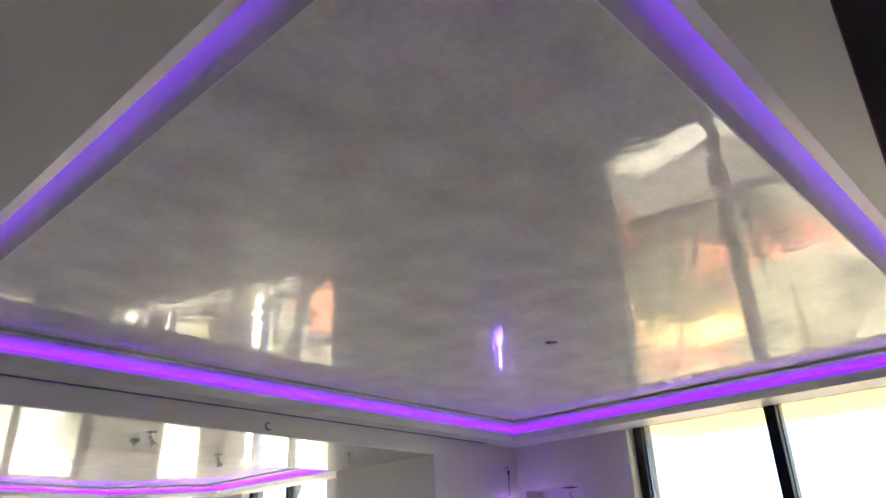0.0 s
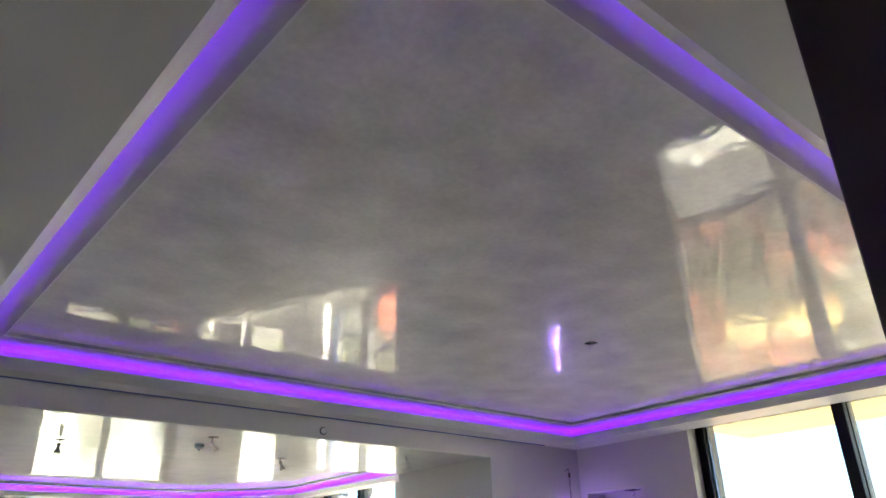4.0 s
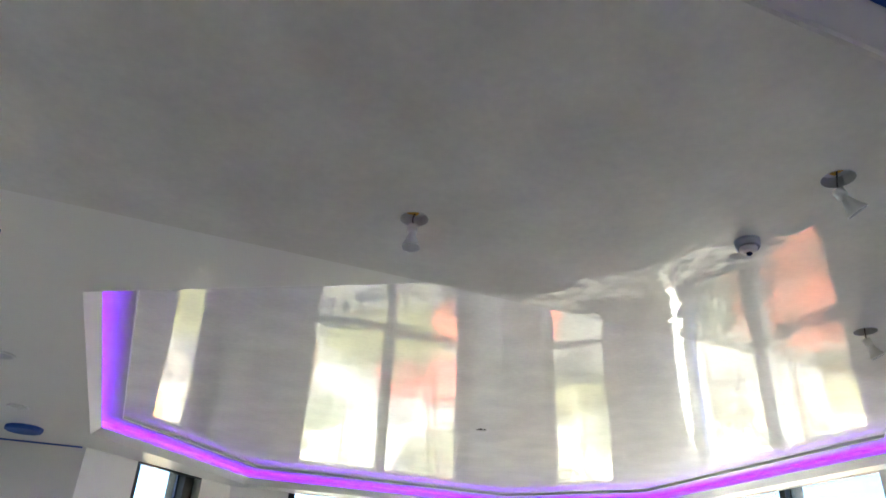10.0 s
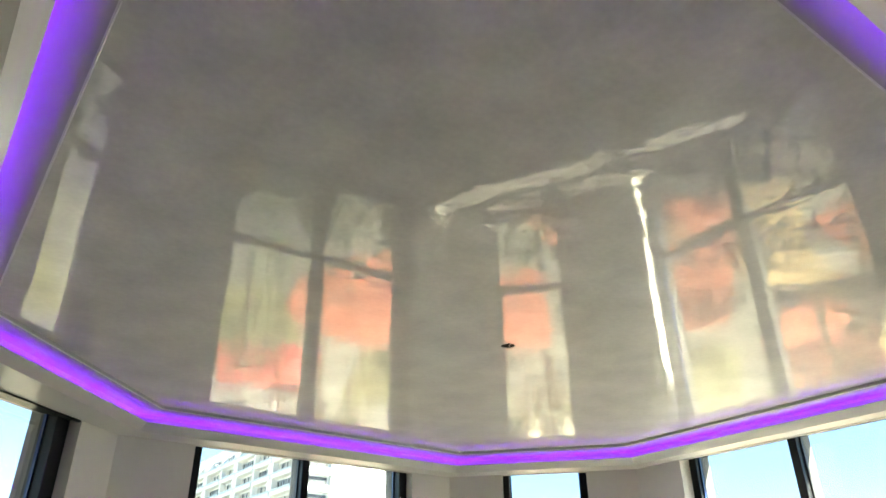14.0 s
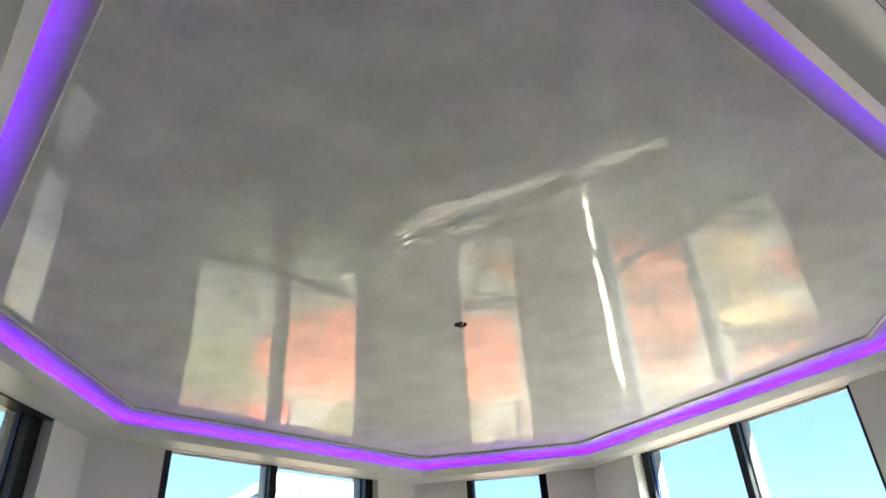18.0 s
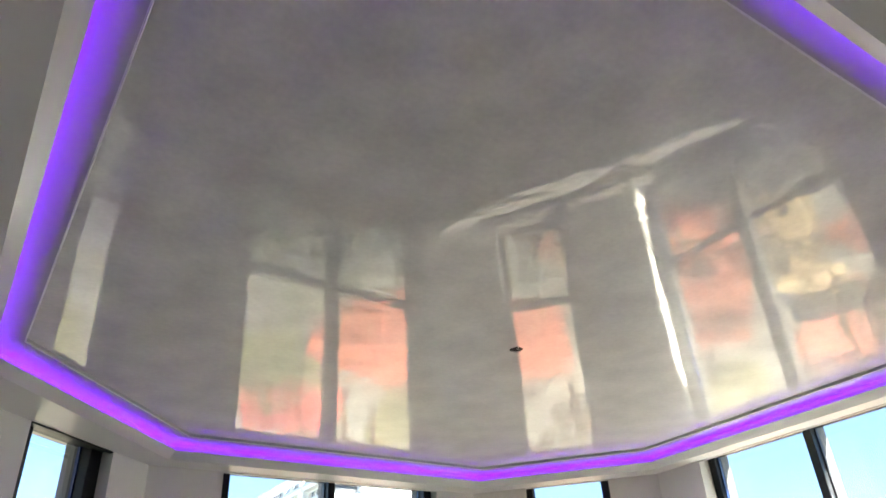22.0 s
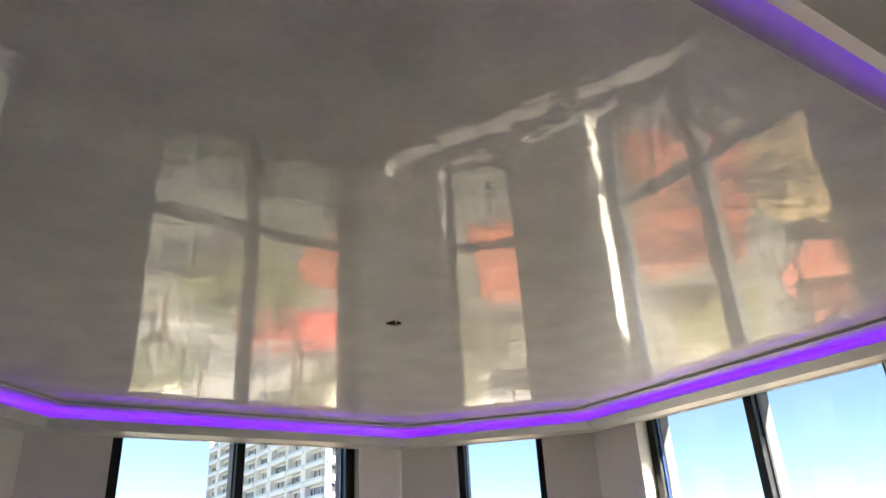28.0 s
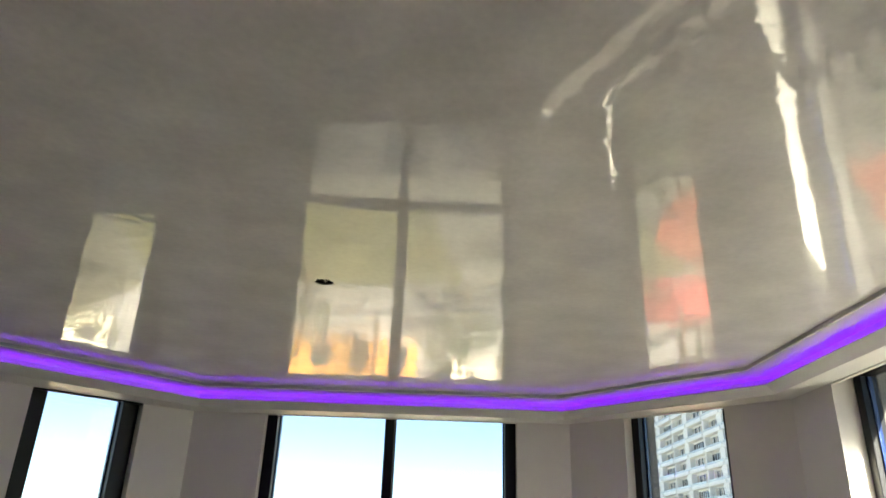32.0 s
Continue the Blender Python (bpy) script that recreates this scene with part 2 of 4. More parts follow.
def lathe(bm, profile, sides=24, centre=(0, 0, 0)):
    """Turns a list of (radius, height) about the vertical."""
    cx, cy, cz = centre
    rings = []
    for r, z in profile:
        if r < 1e-6:
            rings.append([bm.verts.new((cx, cy, cz + z))])
        else:
            rings.append([bm.verts.new((cx + r * math.cos(2 * math.pi * k / sides), cy + r * math.sin(2 * math.pi * k / sides), cz + z)) for k in range(sides)])
    for a, b in zip(rings, rings[1:]):
        for k in range(sides):
            j = (k + 1) % sides
            if len(a) == 1 and len(b) > 1:
                bm.faces.new((a[0], b[j], b[k]))
            elif len(b) == 1 and len(a) > 1:
                bm.faces.new((a[k], a[j], b[0]))
            elif len(a) > 1:
                bm.faces.new((a[k], a[j], b[j], b[k]))


def offset(poly, d):
    """The polygon (counter-clockwise) grown outwards by d."""
    out = []
    k = len(poly)
    for i in range(k):
        p0, p1, p2 = Vector(poly[i - 1]), Vector(poly[i]), Vector(poly[(i + 1) % k])
        a, b = (p1 - p0).normalized(), (p2 - p1).normalized()
        na, nb = Vector((a.y, -a.x)), Vector((b.y, -b.x))
        n = (na + nb).normalized()
        out.append(tuple(p1 + n * (d / max(n.dot(na), 0.2))))
    return out


def circle(cx, cy, r, k=20, wobble=0.0, seed=0):
    rnd = random.Random(seed)
    return [(cx + r * (1 + wobble * rnd.uniform(-1, 1)) * math.cos(2 * math.pi * i / k), cy + r * (1 + wobble * rnd.uniform(-1, 1)) * math.sin(2 * math.pi * i / k)) for i in range(k)]


def plate(bm, outer, holes, z):
    """A flat sheet at height z with holes through it."""
    edges = []
    for loop in [outer, *holes]:
        vs = [bm.verts.new((x, y, z)) for x, y in loop]
        edges += [bm.edges.new((vs[i], vs[(i + 1) % len(vs)])) for i in range(len(vs))]
    bmesh.ops.triangle_fill(bm, use_beauty=True, use_dissolve=False, edges=edges)


def band(bm, loop_a, za, loop_b, zb):
    """The strip of faces between two closed loops of equal length."""
    a = [bm.verts.new((x, y, za)) for x, y in loop_a]
    b = [bm.verts.new((x, y, zb)) for x, y in loop_b]
    k = len(a)
    for i in range(k):
        bm.faces.new((a[i], a[(i + 1) % k], b[(i + 1) % k], b[i]))


def structure(ob, label, category):
    return tagged(ob, label, category, kind="structure")


# ---- floor, slabs ----
bm = bmesh.new()
box(bm, (A_WEST - 0.3, A_SOUTH - 0.3, -0.25), (4.83, -0.9, 0.0))
structure(part("floor_room", bm, M_FLOOR), "bare screed floor of the unfinished room, coloured pale to bounce light", "floor")
bm = bmesh.new()
prism(bm, offset([(LEFT_B, -0.645), (RIGHT_JAMB, -0.645)] + list(reversed(BAY)), 0.25), -0.25, 0.0)
structure(part("floor_bay", bm, M_FLOOR_DIM), "bay floor, coloured brownish grey to dim the sun strip on it", "floor")
bm = bmesh.new()
box(bm, (A_WEST - 0.3, A_SOUTH - 0.3, Z_TOP), (4.85, 6.05, 3.25))
structure(part("ceiling_slab", bm, M_SLAB), "concrete slab above the hung ceilings", "ceiling")

# ---- walls ----
T = 0.26


def wall_run(name, a, b, openings, label, thick=T, material=M_WALL, head=2.74, top=Z_TOP):
    """A straight wall from a to b, its outside to the right of that way; openings: (start, end) along it, from floor to head."""
    a, b = Vector(a), Vector(b)
    d = (b - a).normalized()
    nrm = Vector((d.y, -d.x))
    length = (b - a).length
    bm = bmesh.new()
    cuts = [0.0] + [v for o in openings for v in o] + [length]
    for s, e in zip(cuts[::2], cuts[1::2]):
        if e - s > 0.005:
            p = [a + d * s, a + d * e, a + d * e + nrm * thick, a + d * s + nrm * thick]
            prism(bm, [tuple(v) for v in p], 0.0, top)
    for s, e in openings:
        p = [a + d * s, a + d * e, a + d * e + nrm * thick, a + d * s + nrm * thick]
        p[0] += nrm * 0.1285
        p[1] += nrm * 0.1285
        prism(bm, [tuple(v) for v in p], head, top)
        bead = [a + d * s + nrm * 0.002, a + d * e + nrm * 0.002, a + d * e + nrm * 0.028, a + d * s + nrm * 0.028]
        prism(bm, [tuple(v) for v in bead], Z_SOFFIT - 0.006, head)
        fill = [a + d * s + nrm * 0.0285, a + d * e + nrm * 0.0285, a + d * e + nrm * 0.128, a + d * s + nrm * 0.128]
        prism(bm, [tuple(v) for v in fill], 2.695, head)
    return structure(part(name, bm, material), label, "wall")


def window(name, a, b, mullions, label, head=2.74, transom=0.97, depth=0.09, jamb=0.07, mull=0.075, film=(), track=False, guards=0, inset=0.0, glass=None):
    """A full-height window between a and b (inner face of the frame), with upright mullions at the given distances."""
    a, b = Vector(a), Vector(b)
    d = b - a
    w = d.length
    m = Matrix.Translation((a.x, a.y, 0)) @ Matrix.Rotation(math.atan2(d.y, d.x), 4, "Z")
    root = new(name)
    root.matrix_basis = m
    structure(root, label, "window")

    def bar(nm, lo, hi, material=M_FRAME):
        bm = bmesh.new()
        box(bm, lo, hi)
        bevel(bm, 0.004, 1)
        return part(nm, bm, material, root)
    bar("sill", (0, -depth, 0.0), (w, 0, 0.07))
    bar("head", (0, -depth, head - 0.05), (w, 0, head))
    if track:
        bar("head_track", (0.004, 0.012, 2.664), (w - 0.004, 0.085, 2.692))
        bar("head_cover", (0.002, 0.098, 2.6485), (w - 0.002, 0.1325, 2.6595))
    posts = [jamb / 2] + list(mullions) + [w - jamb / 2]
    for i, x in enumerate(posts):
        h = jamb / 2 if i in (0, len(posts) - 1) else mull / 2
        up = bar("jamb" if i in (0, len(posts) - 1) else "mullion", (x - h, -0.035 if 0 < i < len(posts) - 1 else -0.10, 0.07), (x + h, 0.02 if 0 < i < len(posts) - 1 else inset, head - 0.05))
        bm = bmesh.new()
        for s in (-1, 1):
            if (i == 0 and s < 0) or (i == len(posts) - 1 and s > 0):
                continue
            xs = sorted((x + s * h, x + s * (h + 0.012)))
            box(bm, (xs[0], -depth * 0.72, 0.075), (xs[1], -depth * 0.42, head - 0.055))
        part("gasket", bm, M_FRAME_FILM if i in film else M_FRAME, up)
    for i, x in enumerate(posts):
        bm = bmesh.new()
        h = 0.03
        xc = min(max(x, 0.03), w - 0.03)
        box(bm, (xc - h, -0.21, 0.0), (xc + h, -0.0355 if 0 < i < len(posts) - 1 else -0.101, head))
        bevel(bm, 0.004, 1)
        part("fin", bm, M_FIN, root, "grey outer fin")
    for x0, x1, i0, i1 in zip(posts, posts[1:], range(9), range(1, 9)):
        h0 = jamb / 2 if i0 == 0 else mull / 2
        h1 = jamb / 2 if i1 == len(posts) - 1 else mull / 2
        bar("transom", (x0 + h0, -depth, transom - 0.035), (x1 - h1, -0.01, transom + 0.035))
        for k in range(guards):
            for xg in (x0 + h0 + 0.035 + 0.062 * k, x1 - h1 - 0.035 - 0.062 * k):
                bar("guard_bar", (xg - 0.011, -depth - 0.06, -0.24), (xg + 0.011, -depth - 0.038, 0.60))
        for z0, z1 in ((0.07, transom - 0.035), (transom + 0.035, head - 0.05)):
            bm = bmesh.new()
            box(bm, (x0 + h0, -depth * 0.6, z0), (x1 - h1, -depth * 0.6 + 0.006, z1))
            g = part("pane", bm, glass or M_GLASS, root)
            g.visible_shadow = False
    return root


def on(a, b, s, out=0.0):
    """The place s metres along from a to b, moved outwards."""
    a, b = Vector(a), Vector(b)
    d = (b - a).normalized()
    return tuple(a + d * s + Vector((d.y, -d.x)) * out)


# bay of the second room; walls run clockwise seen from above, so that outside lies to the left: use reversed ways
def bay_wall(i, label, openings=()):
    a, b = BAY[i + 1], BAY[i]
    return wall_run("wall_bay_%d" % (i + 1), a, b, openings, label)


def bay_window(i, n, s, e, mullions, label, **kw):
    a, b = BAY[i + 1], BAY[i]
    window("window_%d" % n, on(a, b, s, 0.13), on(a, b, e, 0.13), mullions, label, **kw)


PLAIN = "smooth off-white painted plaster wall of the window bay"
bay_wall(0, "short off-white plaster wall beside the bay")
bay_wall(1, PLAIN, [(0.40, 1.17)])
bay_wall(2, PLAIN, [(0.42, 2.42)])
bay_wall(3, PLAIN, [(0.45, 1.228)])
bay_wall(4, PLAIN, [(0.55, 2.53)])
bay_wall(5, PLAIN, [(0.45, 1.22)])
bay_window(1, 1, 0.40, 1.17, [], "narrow full-height window in a black aluminium frame", jamb=0.12, film=(0,), track=True, inset=0.04)
bay_window(2, 2, 0.42, 2.42, [1.01], "wide full-height two-light window in black aluminium", jamb=0.085, mull=0.068, film=(0, 2), guards=3, inset=0.04)
bay_window(3, 3, 0.45, 1.228, [], "narrow full-height window with blue film on the frame", jamb=0.06, film=(0, 1), inset=0.03)
bay_window(4, 4, 0.55, 2.53, [1.02], "wide full-height two-light window with blue film on the frame", mull=0.068, film=(0, 2), guards=3)
bay_window(5, 5, 0.45, 1.22, [], "narrow full-height window in a black aluminium frame", jamb=0.08)

# window light on this wall is put into its lighter colour
wall_run("wall_west_bay", (LEFT_B, 4.86), (LEFT_B, BEAM_S), [], "long off-white painted wall, coloured lighter for window light, with a ceiling line of blue tape", material=M_LITWALL_BEAD)
wall_run("wall_jamb", (RIGHT_JAMB, BEAM_S + 0.26), (RIGHT_JAMB, 0.27), [], "plaster return wall at the end of the beam")
wall_run("wall_north_east", (EAST + 0.26, BEAM_S), (RIGHT_JAMB, BEAM_S), [], "off-white plaster wall beside the wide opening")
wall_run("wall_north_west", (LEFT_B - 0.26, BEAM_S), (A_WEST, BEAM_S), [], "off-white plaster wall beside the wide opening")
wall_run("wall_west", (A_WEST, BEAM_S), (A_WEST, A_SOUTH), [], "plain off-white plaster wall")
wall_run("wall_south", (A_WEST, A_SOUTH), (EAST, A_SOUTH), [], "plain off-white plaster wall")

# east wall of the first room: a niche, then the long window
bm = bmesh.new()
box(bm, (EAST, BEAM_S - 0.085, 0), (EAST + T, BEAM_S, Z_TOP))
box(bm, (EAST, -1.82, 2.235), (EAST + T, BEAM_S - 0.085, Z_TOP))
box(bm, (EAST, -1.82, 0), (EAST + T, BEAM_S - 0.085, 1.05))
box(bm, (EAST, -2.36, 0), (EAST + T, -1.82, Z_TOP))
box(bm, (EAST + T, -1.9, 0.9), (EAST + T + 0.12, BEAM_S, 2.4))
box(bm, (EAST + 0.03, -5.46, 2.74), (EAST + T, -2.36, Z_TOP))
box(bm, (EAST, A_SOUTH, 0), (EAST + T, -5.46, Z_TOP))
structure(part("wall_east", bm, M_WALL), "off-white plaster wall with a square niche beside the long window", "wall")
window("window_6", (EAST + 0.13, -5.46), (EAST + 0.13, -2.36), [0.63, 1.86], "long full-height window in a black aluminium frame", jamb=0.08, mull=0.09, film=(3,), glass=M_GLASS_DIM)

bm = bmesh.new()
box(bm, (0.13, -5.75, 0), (EAST, -5.43, Z_SOFFIT))
bevel(bm, 0.004, 1)
structure(part("wall_veneer", bm, M_BROWN), "dark brown veneered wall end standing free in the room", "wall")


# ---- ceilings ----
def tray(tag, poly, outer, holes, panel_hole, cove, plaster, label):
    """A coffered ceiling: painted soffit, sloping fascia lip, hidden light trough, cove and a polished panel."""
    lip_out = offset(poly, 0.062)
    bm = bmesh.new()
    plate(bm, outer, [lip_out] + holes, Z_SOFFIT)
    structure(part("ceiling_soffit_%s" % tag, bm, M_SOFFIT), "smooth off-white soffit round the %s" % label, "ceiling")
    bm = bmesh.new()
    band(bm, lip_out, Z_SOFFIT, poly, Z_LIP - 0.004)
    band(bm, poly, Z_LIP - 0.004, offset(poly, 0.004), Z_LIP)
    band(bm, offset(poly, 0.004), Z_LIP, offset(poly, 0.006), Z_LIP)
    band(bm, offset(poly, 0.006), Z_LIP, offset(poly, 0.040), Z_TROUGH)
    structure(part("trim_fascia_%s" % tag, bm, M_TRIM), "pale sloping fascia lip round the %s" % label, "trim")
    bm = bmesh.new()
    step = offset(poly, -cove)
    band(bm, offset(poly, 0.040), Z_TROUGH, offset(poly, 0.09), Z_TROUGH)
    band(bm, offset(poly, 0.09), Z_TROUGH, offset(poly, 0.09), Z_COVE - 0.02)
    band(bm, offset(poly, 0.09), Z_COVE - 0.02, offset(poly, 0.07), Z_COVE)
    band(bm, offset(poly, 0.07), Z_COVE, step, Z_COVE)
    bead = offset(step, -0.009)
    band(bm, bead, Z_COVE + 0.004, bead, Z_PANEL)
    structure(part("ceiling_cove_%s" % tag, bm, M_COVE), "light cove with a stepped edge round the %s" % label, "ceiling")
    bm = bmesh.new()
    band(bm, step, Z_COVE, offset(step, -0.006), Z_COVE)
    band(bm, offset(step, -0.006), Z_COVE, bead, Z_COVE + 0.004)
    structure(part("trim_bead_%s" % tag, bm, M_LITWALL_BEAD), "thin white edge bead along the step of the %s" % label, "trim")
    bm = bmesh.new()
    plate(bm, bead, [panel_hole], Z_PANEL)
    structure(part("ceiling_panel_%s" % tag, bm, plaster), "mirror-polished white plaster panel of the %s" % label, "ceiling")


LIGHTS_BEAM = [(-0.76, -0.765), (0.93, -0.765), (2.68, -0.765), (0.07, -0.115), (1.82, -0.115)]
HOLE_A, HOLE_B = (2.204, -3.247), (1.786, 2.975)
SPOTS = [(-1.22, 1.29), (-1.25, 2.37), (-1.27, 3.48)]
soffit_b = [(LEFT_B, 0.40), (RIGHT_JAMB + 0.135, 0.40)] + BAY[5:4:-1] + BAY[4:0:-1] + [BAY[0]]
tray("a", TRAY_A, [(A_WEST, A_SOUTH), (EAST, A_SOUTH), (EAST, BEAM_S), (A_WEST, BEAM_S)], [], circle(*HOLE_A, 0.040, 14, 0.14, 3), 0.145, M_PANEL_DULL, "rectangular ceiling tray")
tray("b", TRAY_B, soffit_b, [circle(x, y, 0.052, 18) for x, y in SPOTS], circle(*HOLE_B, 0.042, 14, 0.16, 5), 0.125, M_PANEL, "eight-sided ceiling tray")

# the dropped beam between the rooms: polished underside, plain south face, coved north face
bm = bmesh.new()
plate(bm, [(LEFT_B, BEAM_S + 0.012), (RIGHT_JAMB, BEAM_S + 0.012), (RIGHT_JAMB, BEAM_N - 0.006), (LEFT_B, BEAM_N - 0.006)], [circle(x, y, 0.0403, 24) for x, y in LIGHTS_BEAM], Z_BEAM)
structure(part("ceiling_beam", bm, M_BEAM), "glossy polished plaster underside of the dropped beam", "ceiling")
bm = bmesh.new()
prof = [(BEAM_S + 0.012, Z_BEAM), (BEAM_S + 0.004, Z_BEAM + 0.003), (BEAM_S, Z_BEAM + 0.012), (BEAM_S, Z_SOFFIT)]
vs = [[bm.verts.new((x, y, z)) for y, z in prof] for x in (LEFT_B - 0.26, RIGHT_JAMB)]
for i in range(len(prof) - 1):
    bm.faces.new((vs[0][i], vs[1][i], vs[1][i + 1], vs[0][i + 1]))
structure(part("wall_beam_south", bm, M_WALL), "off-white vertical face of the dropped beam", "wall")
bm = bmesh.new()
prof = [(BEAM_N - 0.006, Z_BEAM), (BEAM_N, Z_BEAM + 0.006), (BEAM_N + 0.002, Z_BEAM + 0.02)]
for k in range(1, 13):
    a = math.pi / 2 * k / 12
    prof.append((BEAM_N + 0.002 + 0.148 * (1 - math.cos(a)), Z_BEAM + 0.02 + 0.14 * math.sin(a)))
vs = [[bm.verts.new((x, y, z)) for y, z in prof] for x in (LEFT_B, RIGHT_JAMB + 0.135)]
for i in range(len(prof) - 1):
    bm.faces.new((vs[0][i], vs[1][i], vs[1][i + 1], vs[0][i + 1]))
structure(part("ceiling_beam_cove", bm, M_SOFFIT, smooth=True), "curved plaster sweep from the beam up to the soffit", "ceiling")


# ---- LED tape in the troughs ----
def led_run(poly, material, inner, label):
    root = empty("led_strip", (poly[0][0], poly[0][1], Z_TROUGH + 0.0007))
    tagged(root, label, "light strip")
    inv = Matrix.Translation((-poly[0][0], -poly[0][1], -(Z_TROUGH + 0.0007)))
    bm = bmesh.new()
    band(bm, offset(poly, inner - 0.003), Z_TROUGH + 0.0020, offset(poly, inner + 0.015), Z_TROUGH + 0.0020)
    band(bm, offset(poly, inner - 0.003), Z_TROUGH + 0.0007, offset(poly, inner + 0.015), Z_TROUGH + 0.0007)
    bmesh.ops.transform(bm, matrix=inv, verts=bm.verts)
    part("tape", bm, M_TRIM, root)
    bm = bmesh.new()
    band(bm, offset(poly, inner), Z_TROUGH + 0.0032, offset(poly, inner + 0.012), Z_TROUGH + 0.0032)
    bmesh.ops.transform(bm, matrix=inv, verts=bm.verts)
    part("diodes", bm, material, root, "glowing violet diodes")


led_run(TRAY_A, M_LED_A, 0.046, "violet LED tape in the trough of the rectangular tray")
led_run(TRAY_B, M_LED_B, 0.046, "blue-violet LED tape in the trough of the eight-sided tray")

# ---- materials of the small things ----
M_STEEL = mat("galvanised_steel", (0.72, 0.72, 0.72), 0.4, metal=0.1, vary=0.2, scale=20)
M_DARK = mat("dark_void", (0.03, 0.028, 0.025), 0.9, vary=0.3, scale=30)
M_CERAMIC = mat("lamp_ceramic", (0.84, 0.83, 0.80), 0.35, vary=0.05, scale=30)
M_LENS = mat("lamp_lens", (0.86, 0.87, 0.87), 0.25, vary=0.1, scale=90, bump=0.0008, bump_scale=260, coat=0.6)
M_WIRE = mat("black_wire", (0.02, 0.02, 0.02), 0.5, vary=0.2, scale=40)
M_YELLOW = mat("yellow_insulation", (0.70, 0.42, 0.06), 0.7, vary=0.25, scale=60)
M_WHITE = mat("white_enamel", (0.80, 0.79, 0.76), 0.3, vary=0.04, scale=20)
M_GREY = mat("grey_plastic", (0.50, 0.56, 0.58), 0.4, vary=0.1, scale=20)
M_SHEET = mat("milky_masking_sheet", (0.62, 0.64, 0.66), 0.3, vary=0.15, scale=25, bump=0.004, bump_scale=40)
M_GLOWCOIL = glow("coiled_led_light", (0.16, 0.01, 1.0), 3.0)


# ---- lamps hanging out of the holes in the beam ----
def downlight(x, y, lean, turn, drop):
    root = empty("downlight", (x, y, Z_BEAM))
    tagged(root, "bare reflector lamp hanging by its wire from an open ceiling hole", "downlight", group="lamps under the dropped beam")
    bm = bmesh.new()
    lathe(bm, [(0.0405, 0.0005), (0.0405, 0.030), (0.034, 0.034), (0.0, 0.036)], 20)
    part("can", bm, M_STEEL, root, "dull steel can inside the hole")
    bm = bmesh.new()
    lathe(bm, [(0.0418, 0.0), (0.0415, -0.0010), (0.0396, -0.0010), (0.0396, 0.004)], 24)
    part("hole_rim", bm, M_STEEL, root, "thin pale rim round the hole")
    bm = bmesh.new()
    box(bm, (-0.022, -0.024, 0.022), (0.016, 0.020, 0.0345))
    bevel(bm, 0.004, 1)
    part("insulation", bm, M_YELLOW, root, "yellow insulation showing in the hole")
    m = Matrix.Translation((-0.010 * math.cos(turn), -0.010 * math.sin(turn), -drop)) @ Matrix.Rotation(turn, 4, "Z") @ Matrix.Rotation(lean, 4, "Y")
    top = m @ Vector((0, 0, 0.036))
    bm = bmesh.new()
    pts = [Vector((0.01, 0.004, 0.030)), Vector((0.022 * math.cos(turn + 1), 0.022 * math.sin(turn + 1), 0.01)), top + Vector((0.006, 0.004, 0.012)), top]
    curve = [(1 - t) ** 3 * pts[0] + 3 * t * (1 - t) ** 2 * pts[1] + 3 * t * t * (1 - t) * pts[2] + t ** 3 * pts[3] for t in [k / 9 for k in range(10)]]
    tube(bm, curve, 0.0022, 6)
    part("wire", bm, M_WIRE, root)
    bm = bmesh.new()
    lathe(bm, [(0.0, 0.042), (0.012, 0.042), (0.0145, 0.038), (0.0145, 0.030), (0.0130, 0.0285), (0.0145, 0.027), (0.0140, 0.018), (0.0105, 0.016), (0.0105, 0.010)], 16)
    bmesh.ops.transform(bm, matrix=m, verts=bm.verts)
    sock = part("socket", bm, M_CERAMIC, root, "pale ceramic lamp holder", smooth=True)
    bm = bmesh.new()
    lathe(bm, [(0.0100, 0.014), (0.0125, 0.004), (0.0175, -0.010), (0.0225, -0.021), (0.0262, -0.0265), (0.0268, -0.030), (0.0245, -0.031)], 24)
    bmesh.ops.transform(bm, matrix=m, verts=bm.verts)
    part("reflector", bm, M_CERAMIC, sock, smooth=True)
    bm = bmesh.new()
    lathe(bm, [(0.0245, -0.0305), (0.016, -0.0295), (0.0, -0.0285)], 24)
    bmesh.ops.transform(bm, matrix=m, verts=bm.verts)
    part("lens", bm, M_LENS, sock, "ribbed glass lamp face")


for (x, y), lean, turn, drop in zip(LIGHTS_BEAM, (0.25, 0.55, 0.25, 0.06, 0.4), (2.2, 2.75, 2.6, 0.9, 2.7), (0.076, 0.068, 0.066, 0.066, 0.068)):
    downlight(x, y, lean, turn, drop)

# grey detector on the beam
root = empty("smoke_detector", (0.964, -0.431, Z_BEAM))
tagged(root, "small grey domed detector fixed under the beam", "detector")
bm = bmesh.new()
lathe(bm, [(0.036, 0.0), (0.036, -0.003), (0.034, -0.004), (0.034, -0.022), (0.030, -0.024)], 24)
part("base", bm, M_GREY, root, "pale grey-blue drum", smooth=False)
bm = bmesh.new()
lathe(bm, [(0.025, -0.023), (0.023, -0.031), (0.015, -0.038), (0.008, -0.038)], 20)
part("cup", bm, M_CERAMIC, root, "white cup", smooth=True)
bm = bmesh.new()
lathe(bm, [(0.008, -0.030), (0.0082, -0.043), (0.005, -0.046), (0.0, -0.047)], 16)
part("sensor", bm, M_FRAME_FILM, root, "dark blue sensor tip", smooth=True)

